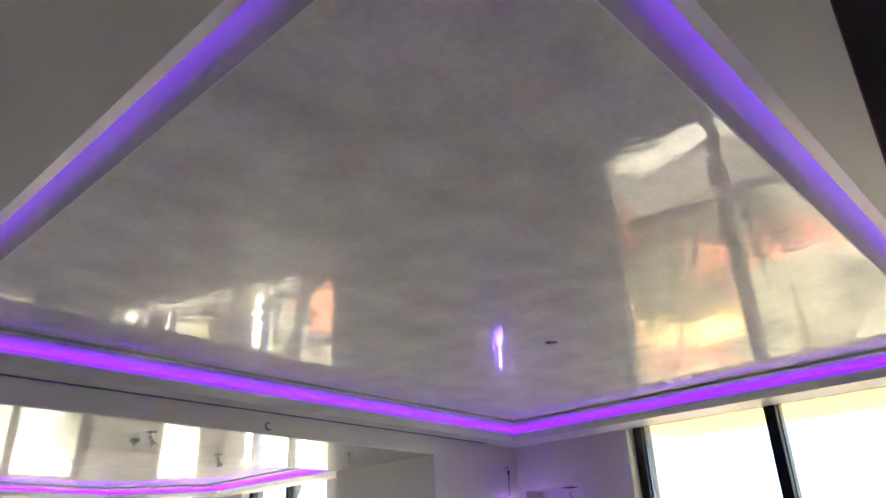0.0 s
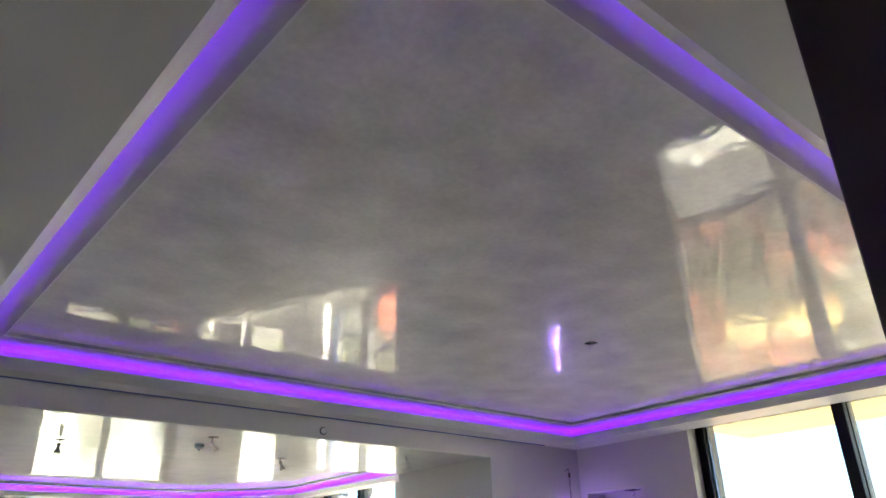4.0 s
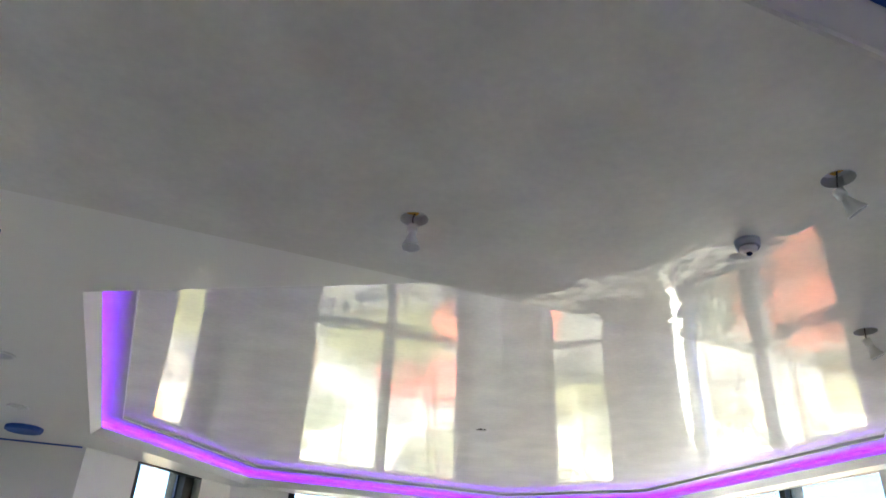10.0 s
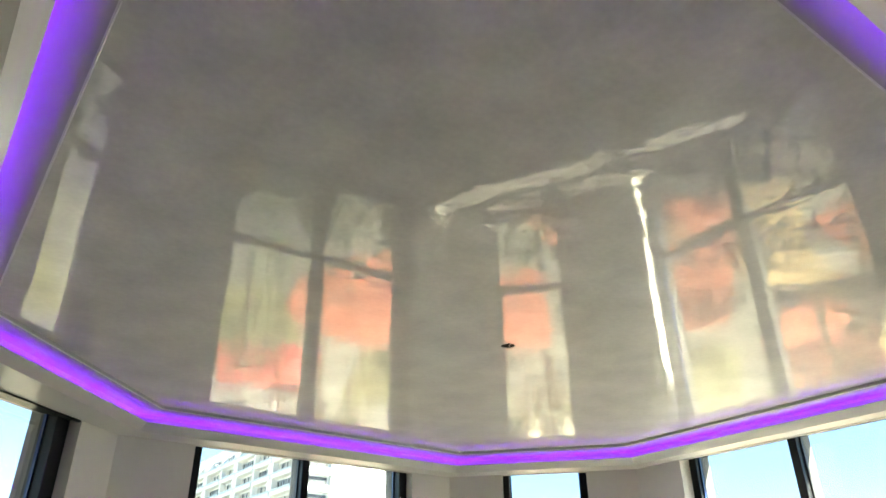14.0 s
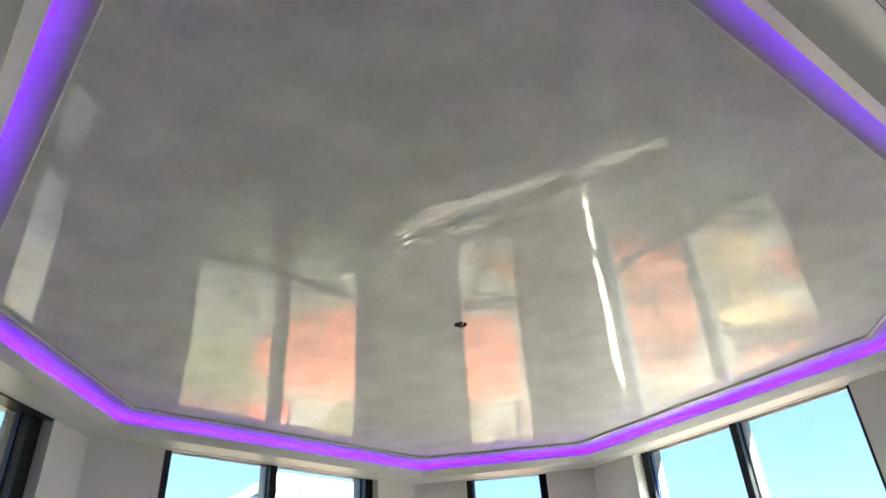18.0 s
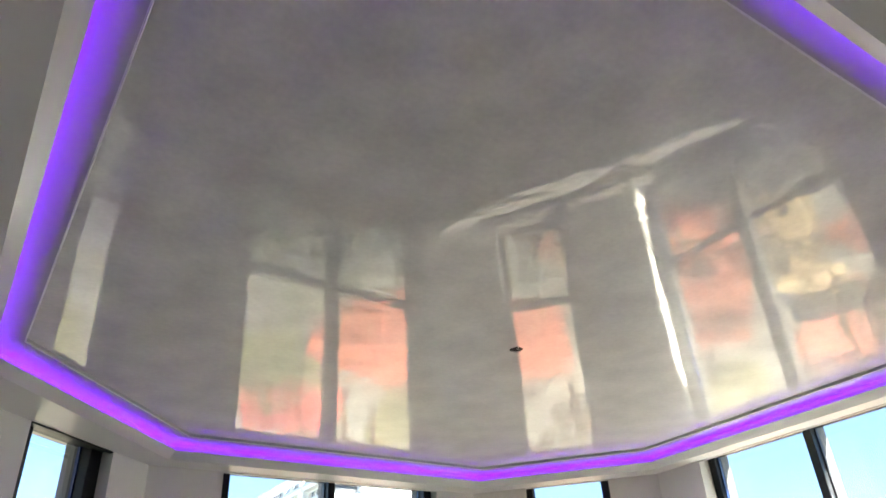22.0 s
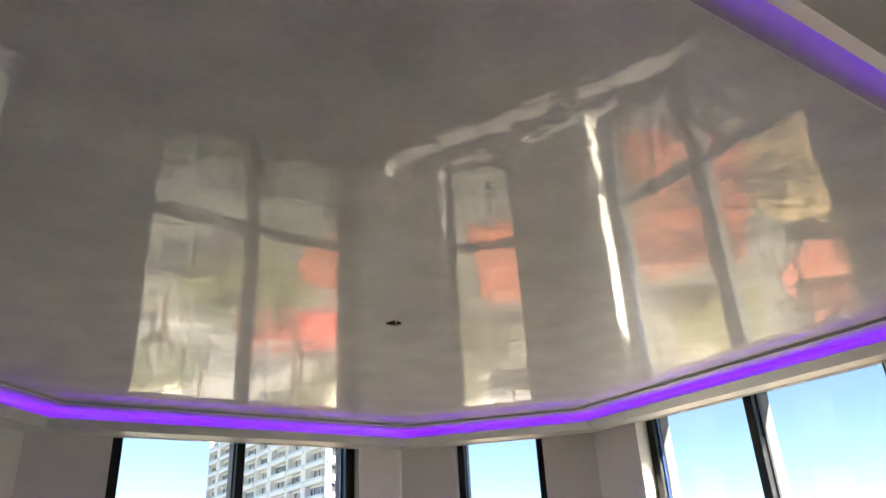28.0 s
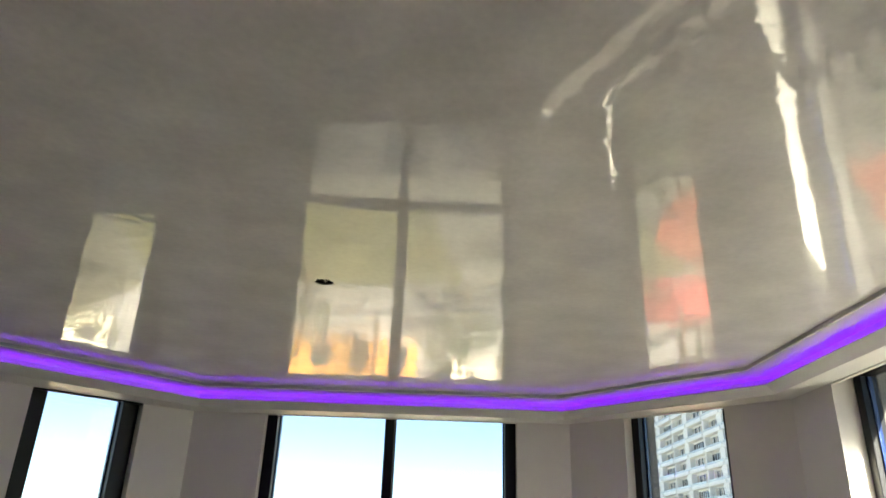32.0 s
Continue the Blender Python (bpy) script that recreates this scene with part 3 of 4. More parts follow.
# sprinkler on the face of the beam
root = empty("sprinkler_head", (1.639, BEAM_S, 2.562))
tagged(root, "white domed sidewall sprinkler with a dark ring on the beam face", "sprinkler")
turned = Matrix.Rotation(radians(90), 4, "X")
for nm, prof, mt in (("ring", [(0.029, 0.0), (0.029, 0.006), (0.026, 0.008), (0.022, 0.004)], M_DARK), ("button", [(0.022, 0.002), (0.022, 0.016), (0.018, 0.021), (0.008, 0.023), (0.0, 0.023)], M_WHITE), ("nozzle", [(0.005, 0.022), (0.005, 0.028), (0.0, 0.029)], M_STEEL)):
    bm = bmesh.new()
    lathe(bm, prof, 20)
    bmesh.ops.transform(bm, matrix=turned, verts=bm.verts)
    part(nm, bm, mt, root, smooth=True)


# ---- holes in the polished panels ----
def panel_hole(c, seed):
    root = empty("ceiling_box", (c[0], c[1], Z_PANEL))
    tagged(root, "dark electrical box behind a rough hole in the polished ceiling", "ceiling box")
    bm = bmesh.new()
    prism(bm, circle(0, 0, 0.055, 14, 0.1, seed), 0.012, 0.05)
    part("box", bm, M_DARK, root)
    rnd = random.Random(seed)
    for k in range(3):
        bm = bmesh.new()
        a = rnd.uniform(0, 6.3)
        tube(bm, [(0.02 * math.cos(a), 0.02 * math.sin(a), 0.014), (0.01 * math.cos(a + 1), 0.01 * math.sin(a + 1), -0.002), (0.018 * math.cos(a + 2), 0.018 * math.sin(a + 2), 0.013)], 0.002, 5)
        part("wire_end", bm, (M_WIRE, M_STEEL, M_CERAMIC)[k], root)


panel_hole(HOLE_A, 3)
panel_hole(HOLE_B, 5)


# ---- blue masking tape ----
def tape(pts, width, label, up=True, nrm=(0, -1)):
    """A run of paper tape on a wall or ceiling joint, slightly uneven along its edge."""
    rnd = random.Random(len(pts) + int(width * 1e4))
    bm = bmesh.new()
    a, b = Vector(pts[0]), Vector(pts[1])
    k = max(2, int((b - a).length / 0.25))
    rows = []
    for i in range(k + 1):
        p = a.lerp(b, i / k)
        w = width * rnd.uniform(0.9, 1.1)
        n = Vector((*nrm, 0)) * 0.0015
        lo = p + n
        hi = p + n + Vector((0, 0, -w))
        rows.append([bm.verts.new(v) for v in (lo - n, lo, hi, hi - n)])
    for r, q in zip(rows, rows[1:]):
        for j in range(3):
            bm.faces.new((r[j], q[j], q[j + 1], r[j + 1]))
    ob = part("masking_tape", bm, M_TAPE)
    return tagged(ob, label, "tape")


bm = bmesh.new()
rnd = random.Random(2)
rows = [[bm.verts.new((x, y, z)) for y, z in ((BEAM_S - 0.0005, Z_SOFFIT - 0.0015), (BEAM_S - 0.032 * rnd.uniform(0.94, 1.06), Z_SOFFIT - 0.0015), (BEAM_S - 0.0325, Z_SOFFIT))] for x in [LEFT_B - 2.0 + 7.58 * k / 30 for k in range(31)]]
for r, q in zip(rows, rows[1:]):
    for j in range(2):
        bm.faces.new((r[j], q[j], q[j + 1], r[j + 1]))
tagged(part("masking_tape", bm, M_TAPE), "blue masking tape along the soffit beside the beam", "tape")
tape([(LEFT_B, 0.42, Z_SOFFIT), (LEFT_B, 4.59, Z_SOFFIT)], 0.030, "blue masking tape along the wall and ceiling joint", nrm=(1, 0))
tape([(LEFT_B, 4.597, Z_SOFFIT), (-0.91, 4.569, Z_SOFFIT)], 0.012, "thin blue masking tape along the short wall", nrm=(0, -1))
tape([(0.86, BEAM_N + 0.001, Z_BEAM + 0.014), (1.50, BEAM_N + 0.001, Z_BEAM + 0.014)], 0.008, "thin blue tape remaining along the lower edge of the beam", nrm=(0, 1))


# ---- masked air diffusers on the soffit ----
def diffuser(x, y, torn, label):
    root = empty("air_diffuser", (x, y, Z_SOFFIT))
    tagged(root, label, "air diffuser", group="round air diffusers of the soffit")
    bm = bmesh.new()
    lathe(bm, [(0.125, 0.0), (0.125, -0.022), (0.118, -0.030), (0.095, -0.032), (0.09, -0.020)], 12)
    part("tape_ring", bm, M_TAPE, root, "ring of blue masking tape")
    bm = bmesh.new()
    rnd = random.Random(7 if torn else 8)
    if torn:
        pts = [(r * 0.105 * math.cos(a), r * 0.105 * math.sin(a), -0.024 - 0.022 * rnd.random()) for r, a in [(rnd.uniform(0.5, 1.0), k * 0.42 - 0.4) for k in range(11)]]
        c = bm.verts.new((0.02, 0.03, -0.02))
        vs = [bm.verts.new(p) for p in pts]
        for p, q in zip(vs, vs[1:]):
            bm.faces.new((c, p, q))
        part("torn_sheet", bm, M_SHEET, root, "torn milky plastic sheet")
        bm = bmesh.new()
        lathe(bm, [(0.09, -0.004), (0.0, -0.004)], 16)
        part("opening", bm, M_TAPE, root, "blue tape behind the torn sheet")
    else:
        lathe(bm, [(0.10, -0.031), (0.06, -0.027), (0.0, -0.026)], 12)
        part("mask", bm, M_TAPE, root, "blue tape stretched across the opening")


diffuser(-1.225, 0.86, True, "round ceiling diffuser with torn blue tape and hanging plastic")
diffuser(-1.28, 4.10, False, "round ceiling diffuser masked over with blue tape")
for x, y in SPOTS:
    root = empty("recessed_spot", (x, y, Z_SOFFIT))
    tagged(root, "small white recessed ceiling spot, switched off", "recessed light", group="recessed spots of the soffit")
    bm = bmesh.new()
    lathe(bm, [(0.066, 0.0), (0.066, -0.007), (0.056, -0.009), (0.050, 0.002), (0.044, 0.03)], 24)
    part("trim_ring", bm, M_WHITE, root, smooth=True)
    bm = bmesh.new()
    lathe(bm, [(0.046, 0.025), (0.0, 0.022)], 20)
    part("lens", bm, M_GREY, root)

# masked slot grille, tape tag and dark outlet on the long wall
root = empty("slot_grille", (LEFT_B, 2.15, 2.52))
tagged(root, "long slot grille masked with dark blue tape on the wall", "air grille")
bm = bmesh.new()
for z0, z1 in ((0.0, 0.020), (0.062, 0.085)):
    box(bm, (0, 0, z0), (0.006, 1.2, z1))
box(bm, (0, 0, 0.020), (0.006, 0.03, 0.062))
box(bm, (0, 1.17, 0.020), (0.006, 1.2, 0.062))
part("tape_border", bm, M_TAPE, root)
bm = bmesh.new()
box(bm, (0.0, 0.03, 0.020), (0.002, 1.17, 0.062))
part("slot", bm, M_DARK, root)
for k in range(2):
    bm = bmesh.new()
    box(bm, (0.001, 0.03, 0.031 + k * 0.014), (0.005, 1.17, 0.034 + k * 0.014))
    part("blade", bm, M_GREY, root)
bm = bmesh.new()
box(bm, (LEFT_B, 1.59, 2.54), (LEFT_B + 0.004, 1.64, 2.61))
bevel(bm, 0.0015, 1)
tagged(part("wall_outlet", bm, M_DARK), "small dark open outlet box in the wall", "outlet")
bm = bmesh.new()
box(bm, (LEFT_B, 4.26, 2.36), (LEFT_B + 0.004, 4.37, 2.55))
box(bm, (LEFT_B, 4.30, 2.30), (LEFT_B + 0.005, 4.36, 2.362))
tagged(part("tape_patch", bm, M_TAPE), "patch of blue masking tape stuck on the wall", "tape")

# ---- coil of live LED tape hanging by the corner of the first room ----
root = empty("led_coil", (4.36, BEAM_S - 0.02, 2.44))
tagged(root, "live violet LED tape hanging knotted from brown wires", "light strip")
for dx, bend in ((0.0, 0.012), (0.008, -0.012)):
    bm = bmesh.new()
    tube(bm, [(dx, 0.02, 0.0), (dx + bend, -0.02, 0.02), (dx - bend * 0.6, -0.03, -0.05), (dx + bend * 0.4, -0.025, -0.16), (dx * 0.4, -0.03, -0.28)], 0.0026, 6)
    part("wire", bm, M_BROWN, root)
bm = bmesh.new()
box(bm, (-0.008, -0.04, -0.06), (0.012, -0.022, -0.02))
bevel(bm, 0.003, 1)
part("connector", bm, M_BROWN, root, "small brown connector")


def strip_at(k, n):
    """Place along the hanging tape, which sways and then loops into a knot."""
    u = k / n
    if u < 0.45:
        v = u / 0.45
        return Vector((0.006 * math.sin(v * 5), -0.03, -0.28 - 0.29 * v))
    v = (u - 0.45) / 0.55
    a = v * 14.0
    return Vector((0.006 + (0.012 + 0.034 * v) * math.sin(a), -0.035 - 0.014 * math.cos(a * 0.7), -0.57 - 0.14 * v + 0.035 * math.cos(a)))


bm = bmesh.new()
n = 120
rows = []
for k in range(n + 1):
    p = strip_at(k, n)
    w = Vector((math.cos(k * 0.07), math.sin(k * 0.07) * 0.4, 0)) * 0.005
    rows.append((bm.verts.new(p - w), bm.verts.new(p + w)))
for q, p in zip(rows, rows[1:]):
    bm.faces.new((q[0], q[1], p[1], p[0]))
part("tape", bm, M_GLOWCOIL, root, "violet glowing tape")
bm = bmesh.new()
for k in range(0, n, 5):
    p = strip_at(k, n)
    box(bm, (p.x - 0.004, p.y - 0.0035, p.z - 0.0025), (p.x + 0.004, p.y - 0.0005, p.z + 0.0025))
tagged(part("diodes", bm, glow("bright_diodes", (0.55, 0.45, 1.0), 7.0), root, "row of bright diodes"), kind="stuff")

# lamp in the niche
root = empty("niche_lamp", (EAST + 0.12, -1.62, 2.235))
tagged(root, "small bare lamp hanging by wire in the wall niche", "lamp")
bm = bmesh.new()
box(bm, (-0.06, -0.06, -0.003), (0.06, 0.06, 0.0))
part("hole_plate", bm, M_DARK, root)
bm = bmesh.new()
tube(bm, [(0, 0, 0), (0.01, -0.02, -0.03), (0.0, 0.01, -0.06)], 0.002, 5)
part("wire", bm, M_WIRE, root)
bm = bmesh.new()
lathe(bm, [(0.0, -0.055), (0.012, -0.057), (0.013, -0.075), (0.025, -0.105), (0.0, -0.107)], 16)
part("reflector", bm, M_CERAMIC, root, smooth=True)

# ---- outside: balcony slab over the long window ----
M_BALC = mat("balcony_render", (0.75, 0.58, 0.30), 0.8, vary=0.08, scale=1.5, bump=0.002, bump_scale=40)
bm = bmesh.new()
box(bm, (EAST + T + 0.002, -8.6, 2.82), (6.50, -1.92, 3.07))
bevel(bm, 0.01, 1)
structure(part("balcony_above", bm, M_BALC), "yellow-rendered underside of the balcony above", "balcony")
bm = bmesh.new()
box(bm, (EAST + T + 0.002, -8.6, -0.28), (6.50, -1.92, -0.03))
structure(part("balcony_floor", bm, mat("balcony_tile", (0.16, 0.145, 0.13), 0.7, vary=0.1, scale=2.0)), "sunlit pale balcony floor outside the long window", "balcony")

# crumpled plastic sheeting left on the balcony floor
M_POLY = mat("crumpled_polythene", (0.74, 0.70, 0.62), 0.28, vary=0.12, scale=9, coat=0.4)
bm = bmesh.new()
rnd = random.Random(31)
nu, nv = 16, 36
grid = []
for i in range(nu + 1):
    row = []
    for j in range(nv + 1):
        x = 4.90 + 0.50 * i / nu + rnd.uniform(-0.012, 0.012)
        y = -3.95 + 1.50 * j / nv + rnd.uniform(-0.014, 0.014)
        h = 0.10 * abs(noise.noise((x * 5, y * 4, 0.3))) + 0.05 * abs(noise.noise((x * 13, y * 11, 1.7))) + rnd.uniform(0, 0.006)
        row.append(bm.verts.new((x, y, -0.026 + h)))
    grid.append(row)
for i in range(nu):
    for j in range(nv):
        bm.faces.new((grid[i][j], grid[i + 1][j], grid[i + 1][j + 1]))
        bm.faces.new((grid[i][j], grid[i + 1][j + 1], grid[i][j + 1]))
tagged(part("plastic_sheet", bm, M_POLY), "crumpled pale plastic sheeting lying on the balcony floor", "plastic sheet")

# outside skin of the own building below
M_RENDER = mat("facade_render", (0.62, 0.58, 0.50), 0.85, vary=0.1, scale=0.4)
bm = bmesh.new()
box(bm, (A_WEST - 0.3, A_SOUTH - 0.3, GROUND), (4.8, 5.0, -0.25))
structure(part("wall_lower_storeys", bm, M_RENDER), "plain rendered storeys below the flat", "wall")

# storeys above; the unseen overhanging block is added to keep sun off window 5
bm = bmesh.new()
box(bm, (A_WEST - 0.3, A_SOUTH - 0.3, 3.26), (4.8, 5.0, 12.0))
box(bm, (4.81, -1.90, 3.08), (5.9, -1.1, 12.0))
structure(part("wall_upper_storeys", bm, M_RENDER), "plain rendered storeys above the flat, with an added overhang that blocks sun", "wall")

# eave that runs round the bay above the windows
bm = bmesh.new()
ring = list(reversed(BAY[1:]))
inner, outer = offset(ring, 0.265), offset(ring, 0.40)
for k in range(len(ring) - 1):
    prism(bm, [inner[k], outer[k], outer[k + 1], inner[k + 1]], 2.745, 3.2)
structure(part("eave", bm, M_RENDER), "shallow rendered eave above the bay windows", "eave")

# ---- ground, lawns, paving, road ----
M_GROUND = mat("pale_ground", (0.24, 0.225, 0.18), 0.9, vary=0.7, scale=0.2)
M_SALMON = mat("terracotta_paving", (0.50, 0.15, 0.085), 0.8, vary=0.7, scale=0.45, bump=0.01, bump_scale=3)
M_RED = mat("red_court", (0.66, 0.13, 0.10), 0.7, vary=0.25, scale=0.3)
M_SCRUB = mat("dry_scrub", (0.15, 0.135, 0.085), 0.95, vary=0.8, scale=0.35, bump=0.05, bump_scale=5)
M_LAWN = mat("dry_lawn", (0.165, 0.155, 0.065), 0.95, vary=0.7, scale=0.5, bump=0.03, bump_scale=8)
M_ASPHALT = mat("worn_asphalt", (0.13, 0.126, 0.12), 0.85, vary=0.25, scale=0.4)
M_CONC = mat("pale_concrete", (0.37, 0.345, 0.31), 0.85, vary=0.8, scale=0.35)
M_LINE = mat("white_line_paint", (0.78, 0.78, 0.75), 0.7, vary=0.1, scale=2)
bm = bmesh.new()
plate(bm, [(-3000, -3000), (3000, -3000), (3000, 3000), (-3000, 3000)], [], GROUND)
structure(part("ground", bm, M_GROUND), "pale dry ground reaching to the horizon", "ground")


def patch(name, pts, h, material, label, category):
    bm = bmesh.new()
    prism(bm, pts, GROUND - 0.05, GROUND + h)
    return structure(part(name, bm, material), label, category)


patch("pavement_plaza", [(14.6, 29.2), (17.5, 27.3), (20, 30), (24.3, 38.4), (22.4, 40.3), (18, 39.8), (15, 37.8), (14.2, 34.5)], 0.10, M_SALMON, "terracotta-coloured paved plaza", "pavement")
patch("pavement_walk", [(20.5, 27.5), (24.5, 24.8), (32.5, 32.5), (31, 35.6), (28.2, 36.4)], 0.10, M_SALMON, "terracotta-coloured paved walk", "pavement")
patch("pavement_terrace", [(18, 21), (22, 16.5), (26.5, 14), (39.5, 23.5), (36, 28), (30, 27.5), (26, 23)], 0.12, M_SALMON, "terracotta-coloured paved terrace", "pavement")
patch("pavement_forecourt", [(36.5, 15.5), (46, 13), (74, 20.5), (64, 32), (44, 24)], 0.10, M_SALMON, "terracotta-coloured paved forecourt", "pavement")
M_SAND = mat("yellow_sand_paving", (0.60, 0.42, 0.20), 0.85, vary=0.6, scale=0.5, bump=0.01, bump_scale=3)
patch("pavement_sand", [(25, 13.4), (27.5, 11.8), (34, 15), (45, 16), (45, 17), (39.5, 18.2), (33, 18.3)], 0.14, M_SAND, "yellow sandy paved strip", "pavement")
patch("court", [(14, 46), (20, 42.3), (23.6, 50.3), (17, 54)], 0.08, M_RED, "red-surfaced sports court", "court")
patch("lawn_west", [(-16, 35), (1.5, 34), (4, 46), (-18, 48)], 0.06, M_LAWN, "dry yellow-green lawn", "lawn")
patch("lawn_middle", [(9, 38), (13.6, 35), (18.5, 42), (13.5, 45.5), (9.5, 44)], 0.06, M_LAWN, "dry yellow-green lawn", "lawn")
patch("lawn_east", [(38, 28.5), (44, 25.5), (67, 40), (61, 46)], 0.06, M_LAWN, "dry green lawn", "lawn")
patch("pavement_east", [(30, 6), (43, 2), (44, 13), (31, 13.5)], 0.06, M_SALMON, "terracotta-coloured paved court", "pavement")
patch("scrub_far_east", [(45, 4), (70, -6), (84, 12), (75, 18.5), (47, 11.5)], 0.06, M_SCRUB, "dry olive scrub ground", "ground")
patch("scrub_west", [(-70, 33.5), (-17, 35.5), (-19, 48), (-31, 60), (-70, 60)], 0.06, M_SCRUB, "dry olive scrub ground", "ground")
patch("lawn_north", [(23, 41), (31, 40), (36, 52), (27, 53)], 0.06, M_LAWN, "dry green lawn", "lawn")
patch("pavement_yard", [(-30, 48.5), (10, 48.5), (24, 56), (60, 60), (60, 78), (-30, 80)], 0.05, M_CONC, "pale concrete yard", "pavement")
patch("road_yard", [(4.9, -30), (24, -30), (29, 2), (22, 13), (16, 22), (11.5, 30), (-40, 33), (-40, 5.2), (4.9, 5.2)], 0.03, M_ASPHALT, "dark asphalt service yard at the foot of the building", "road")
bm = bmesh.new()
prism(bm, [(-400, 88), (400, 82), (400, 91), (-400, 97)], GROUND - 0.05, GROUND + 0.03)
structure(part("road", bm, M_ASPHALT), "grey asphalt street", "road")
for k in range(40):
    x = -120 + k * 7
    y = 92.3 - x * 0.0075
    bm = bmesh.new()
    prism(bm, [(x, y), (x + 3, y - 0.02), (x + 3, y + 0.13), (x, y + 0.15)], GROUND + 0.02, GROUND + 0.036)
    ob = part("lane_mark", bm, M_LINE)
    tagged(ob, "white painted lane dash on the street", "lane mark", group="lane dashes of the street", kind="structure")
for y0, y1, nm in ((79.9, 88.2, "near"), (97.0, 103.0, "far")):
    bm = bmesh.new()
    prism(bm, [(-400, y0 + 3), (400, y0 - 3), (400, y1 - 6.2), (-400, y1 - 0.3)] if nm == "near" else [(-400, y0), (400, y0 - 6), (400, y1 - 6), (-400, y1)], GROUND - 0.05, GROUND + 0.15)
    structure(part("pavement_%s" % nm, bm, M_CONC), "pale kerbed pavement beside the street", "pavement")


# ---- white tower with balconies ----
M_TOWER = mat("tower_white_concrete", (0.68, 0.72, 0.745), 0.75, vary=0.05, scale=0.08)
M_TOWER_WIN = mat("tower_dark_glazing", (0.05, 0.053, 0.058), 0.25, vary=0.6, scale=0.9)
M_TOWER_RAIL = mat("tower_glass_parapet", (0.50, 0.58, 0.62), 0.2, vary=0.1, scale=0.4)
M_CURTAIN = mat("tower_curtain", (0.42, 0.40, 0.37), 0.9, vary=0.3, scale=1.5)


def tower():
    x0, y0, wide, deep, floors, fh = 53.6, 117.0, 26.5, 72.3, 16, 3.0
    base = GROUND
    root = empty("apartment_tower", (x0, y0, base))
    tagged(root, "tall white apartment tower with recessed balconies on every floor", "apartment tower")
    top = floors * fh
    bm = bmesh.new()
    box(bm, (1.1, 1.1, 0), (wide, deep, top))
    part("core", bm, M_TOWER, root)
    bm = bmesh.new()
    box(bm, (7.2, 0, 0), (12.0, 1.1, top))
    box(bm, (12.22, 0, 0), (18.2, 1.1, top))
    part("blank_wall", bm, M_TOWER, root, "blank white end wall with one joint")
    bm = bmesh.new()
    box(bm, (3, 3, top), (wide - 3, deep - 3, top + 2.6))
    part("roof_plant", bm, M_TOWER, root)
    cell = 8.9
    bays = 8
    # shared meshes: one bay of each kind
    for i in range(bays + 1):
        y = 0.6 + i * cell
        bm = bmesh.new()
        box(bm, (0, y, 0), (1.1, y + (2.3 if i % 2 else 0.6), top))
        part("pier", bm, M_TOWER, root)

    def shared(name, makers):
        me = bpy.data.meshes.new(name)
        bm = bmesh.new()
        for lo, hi in makers:
            box(bm, lo, hi)
        bmesh.ops.recalc_face_normals(bm, faces=bm.faces)
        bm.to_mesh(me)
        bm.free()
        return me

    side_par = shared("side_parapet", [((-0.25, 0.7, -0.25), (0.05, cell, 0.42)), ((0.0, 0.7, -0.25), (1.1, cell, 0.0))])
    side_win = shared("side_window", [((0.97, 3.0, 0.05), (1.09, 8.6, 2.35))])
    side_cur = [shared("side_curtain", [((0.93, a, 0.2), (0.965, b, 2.3))]) for a, b in ((3.1, 4.1), (5.2, 5.8), (7.4, 8.5))]
    front_par = shared("front_parapet", [((0.2, -0.25, -0.25), (7.2, 0.05, 0.42)), ((0.2, 0.0, -0.25), (7.2, 1.1, 0.0))])
    front_win = shared("front_window", [((0.9, 0.95, 0.05), (6.8, 1.09, 2.4))])
    side_rail = shared("side_rail", [((-0.17, 0.72, 0.42), (-0.11, cell - 0.02, 0.86))])
    front_rail = shared("front_rail", [((0.25, -0.17, 0.42), (7.15, -0.11, 0.86))])
    side_bars = shared("side_bars", [((0.91, y, 0.05), (0.97, y + 0.09, 2.35)) for y in (2.98, 4.15, 5.1, 6.1, 7.2, 8.5)])
    for me, mt in ((side_rail, M_TOWER_RAIL), (front_rail, M_TOWER_RAIL), (side_bars, M_TOWER)):
        me.materials.append(mt)
    side_par.materials.append(M_TOWER)
    side_win.materials.append(M_TOWER_WIN)
    for me in side_cur:
        me.materials.append(M_CURTAIN)
    front_par.materials.append(M_TOWER)
    front_win.materials.append(M_TOWER_WIN)
    for f in range(1, floors):
        for i in range(bays):
            for nm, me in (("balcony", side_par), ("window", side_win)):
                ob = new(nm, me)
                ob.parent = root
                ob.location = (0, 0.6 + i * cell, f * fh)
                extra = new("rail" if nm == "balcony" else "mullions", side_rail if nm == "balcony" else side_bars)
                extra.parent = ob
                if nm == "window":
                    tagged(extra, kind="stuff")
                if nm == "window" and (f * 7 + i * 5) % 3:
                    for me in side_cur:
                        c = new("curtain", me)
                        c.parent = ob
        for xo in (0.0, 18.3):
            for nm, me in (("balcony", front_par), ("window", front_win)):
                ob = new(nm, me)
                ob.parent = root
                ob.location = (xo, 0, f * fh)
                if nm == "balcony":
                    new("rail", front_rail).parent = ob


tower()

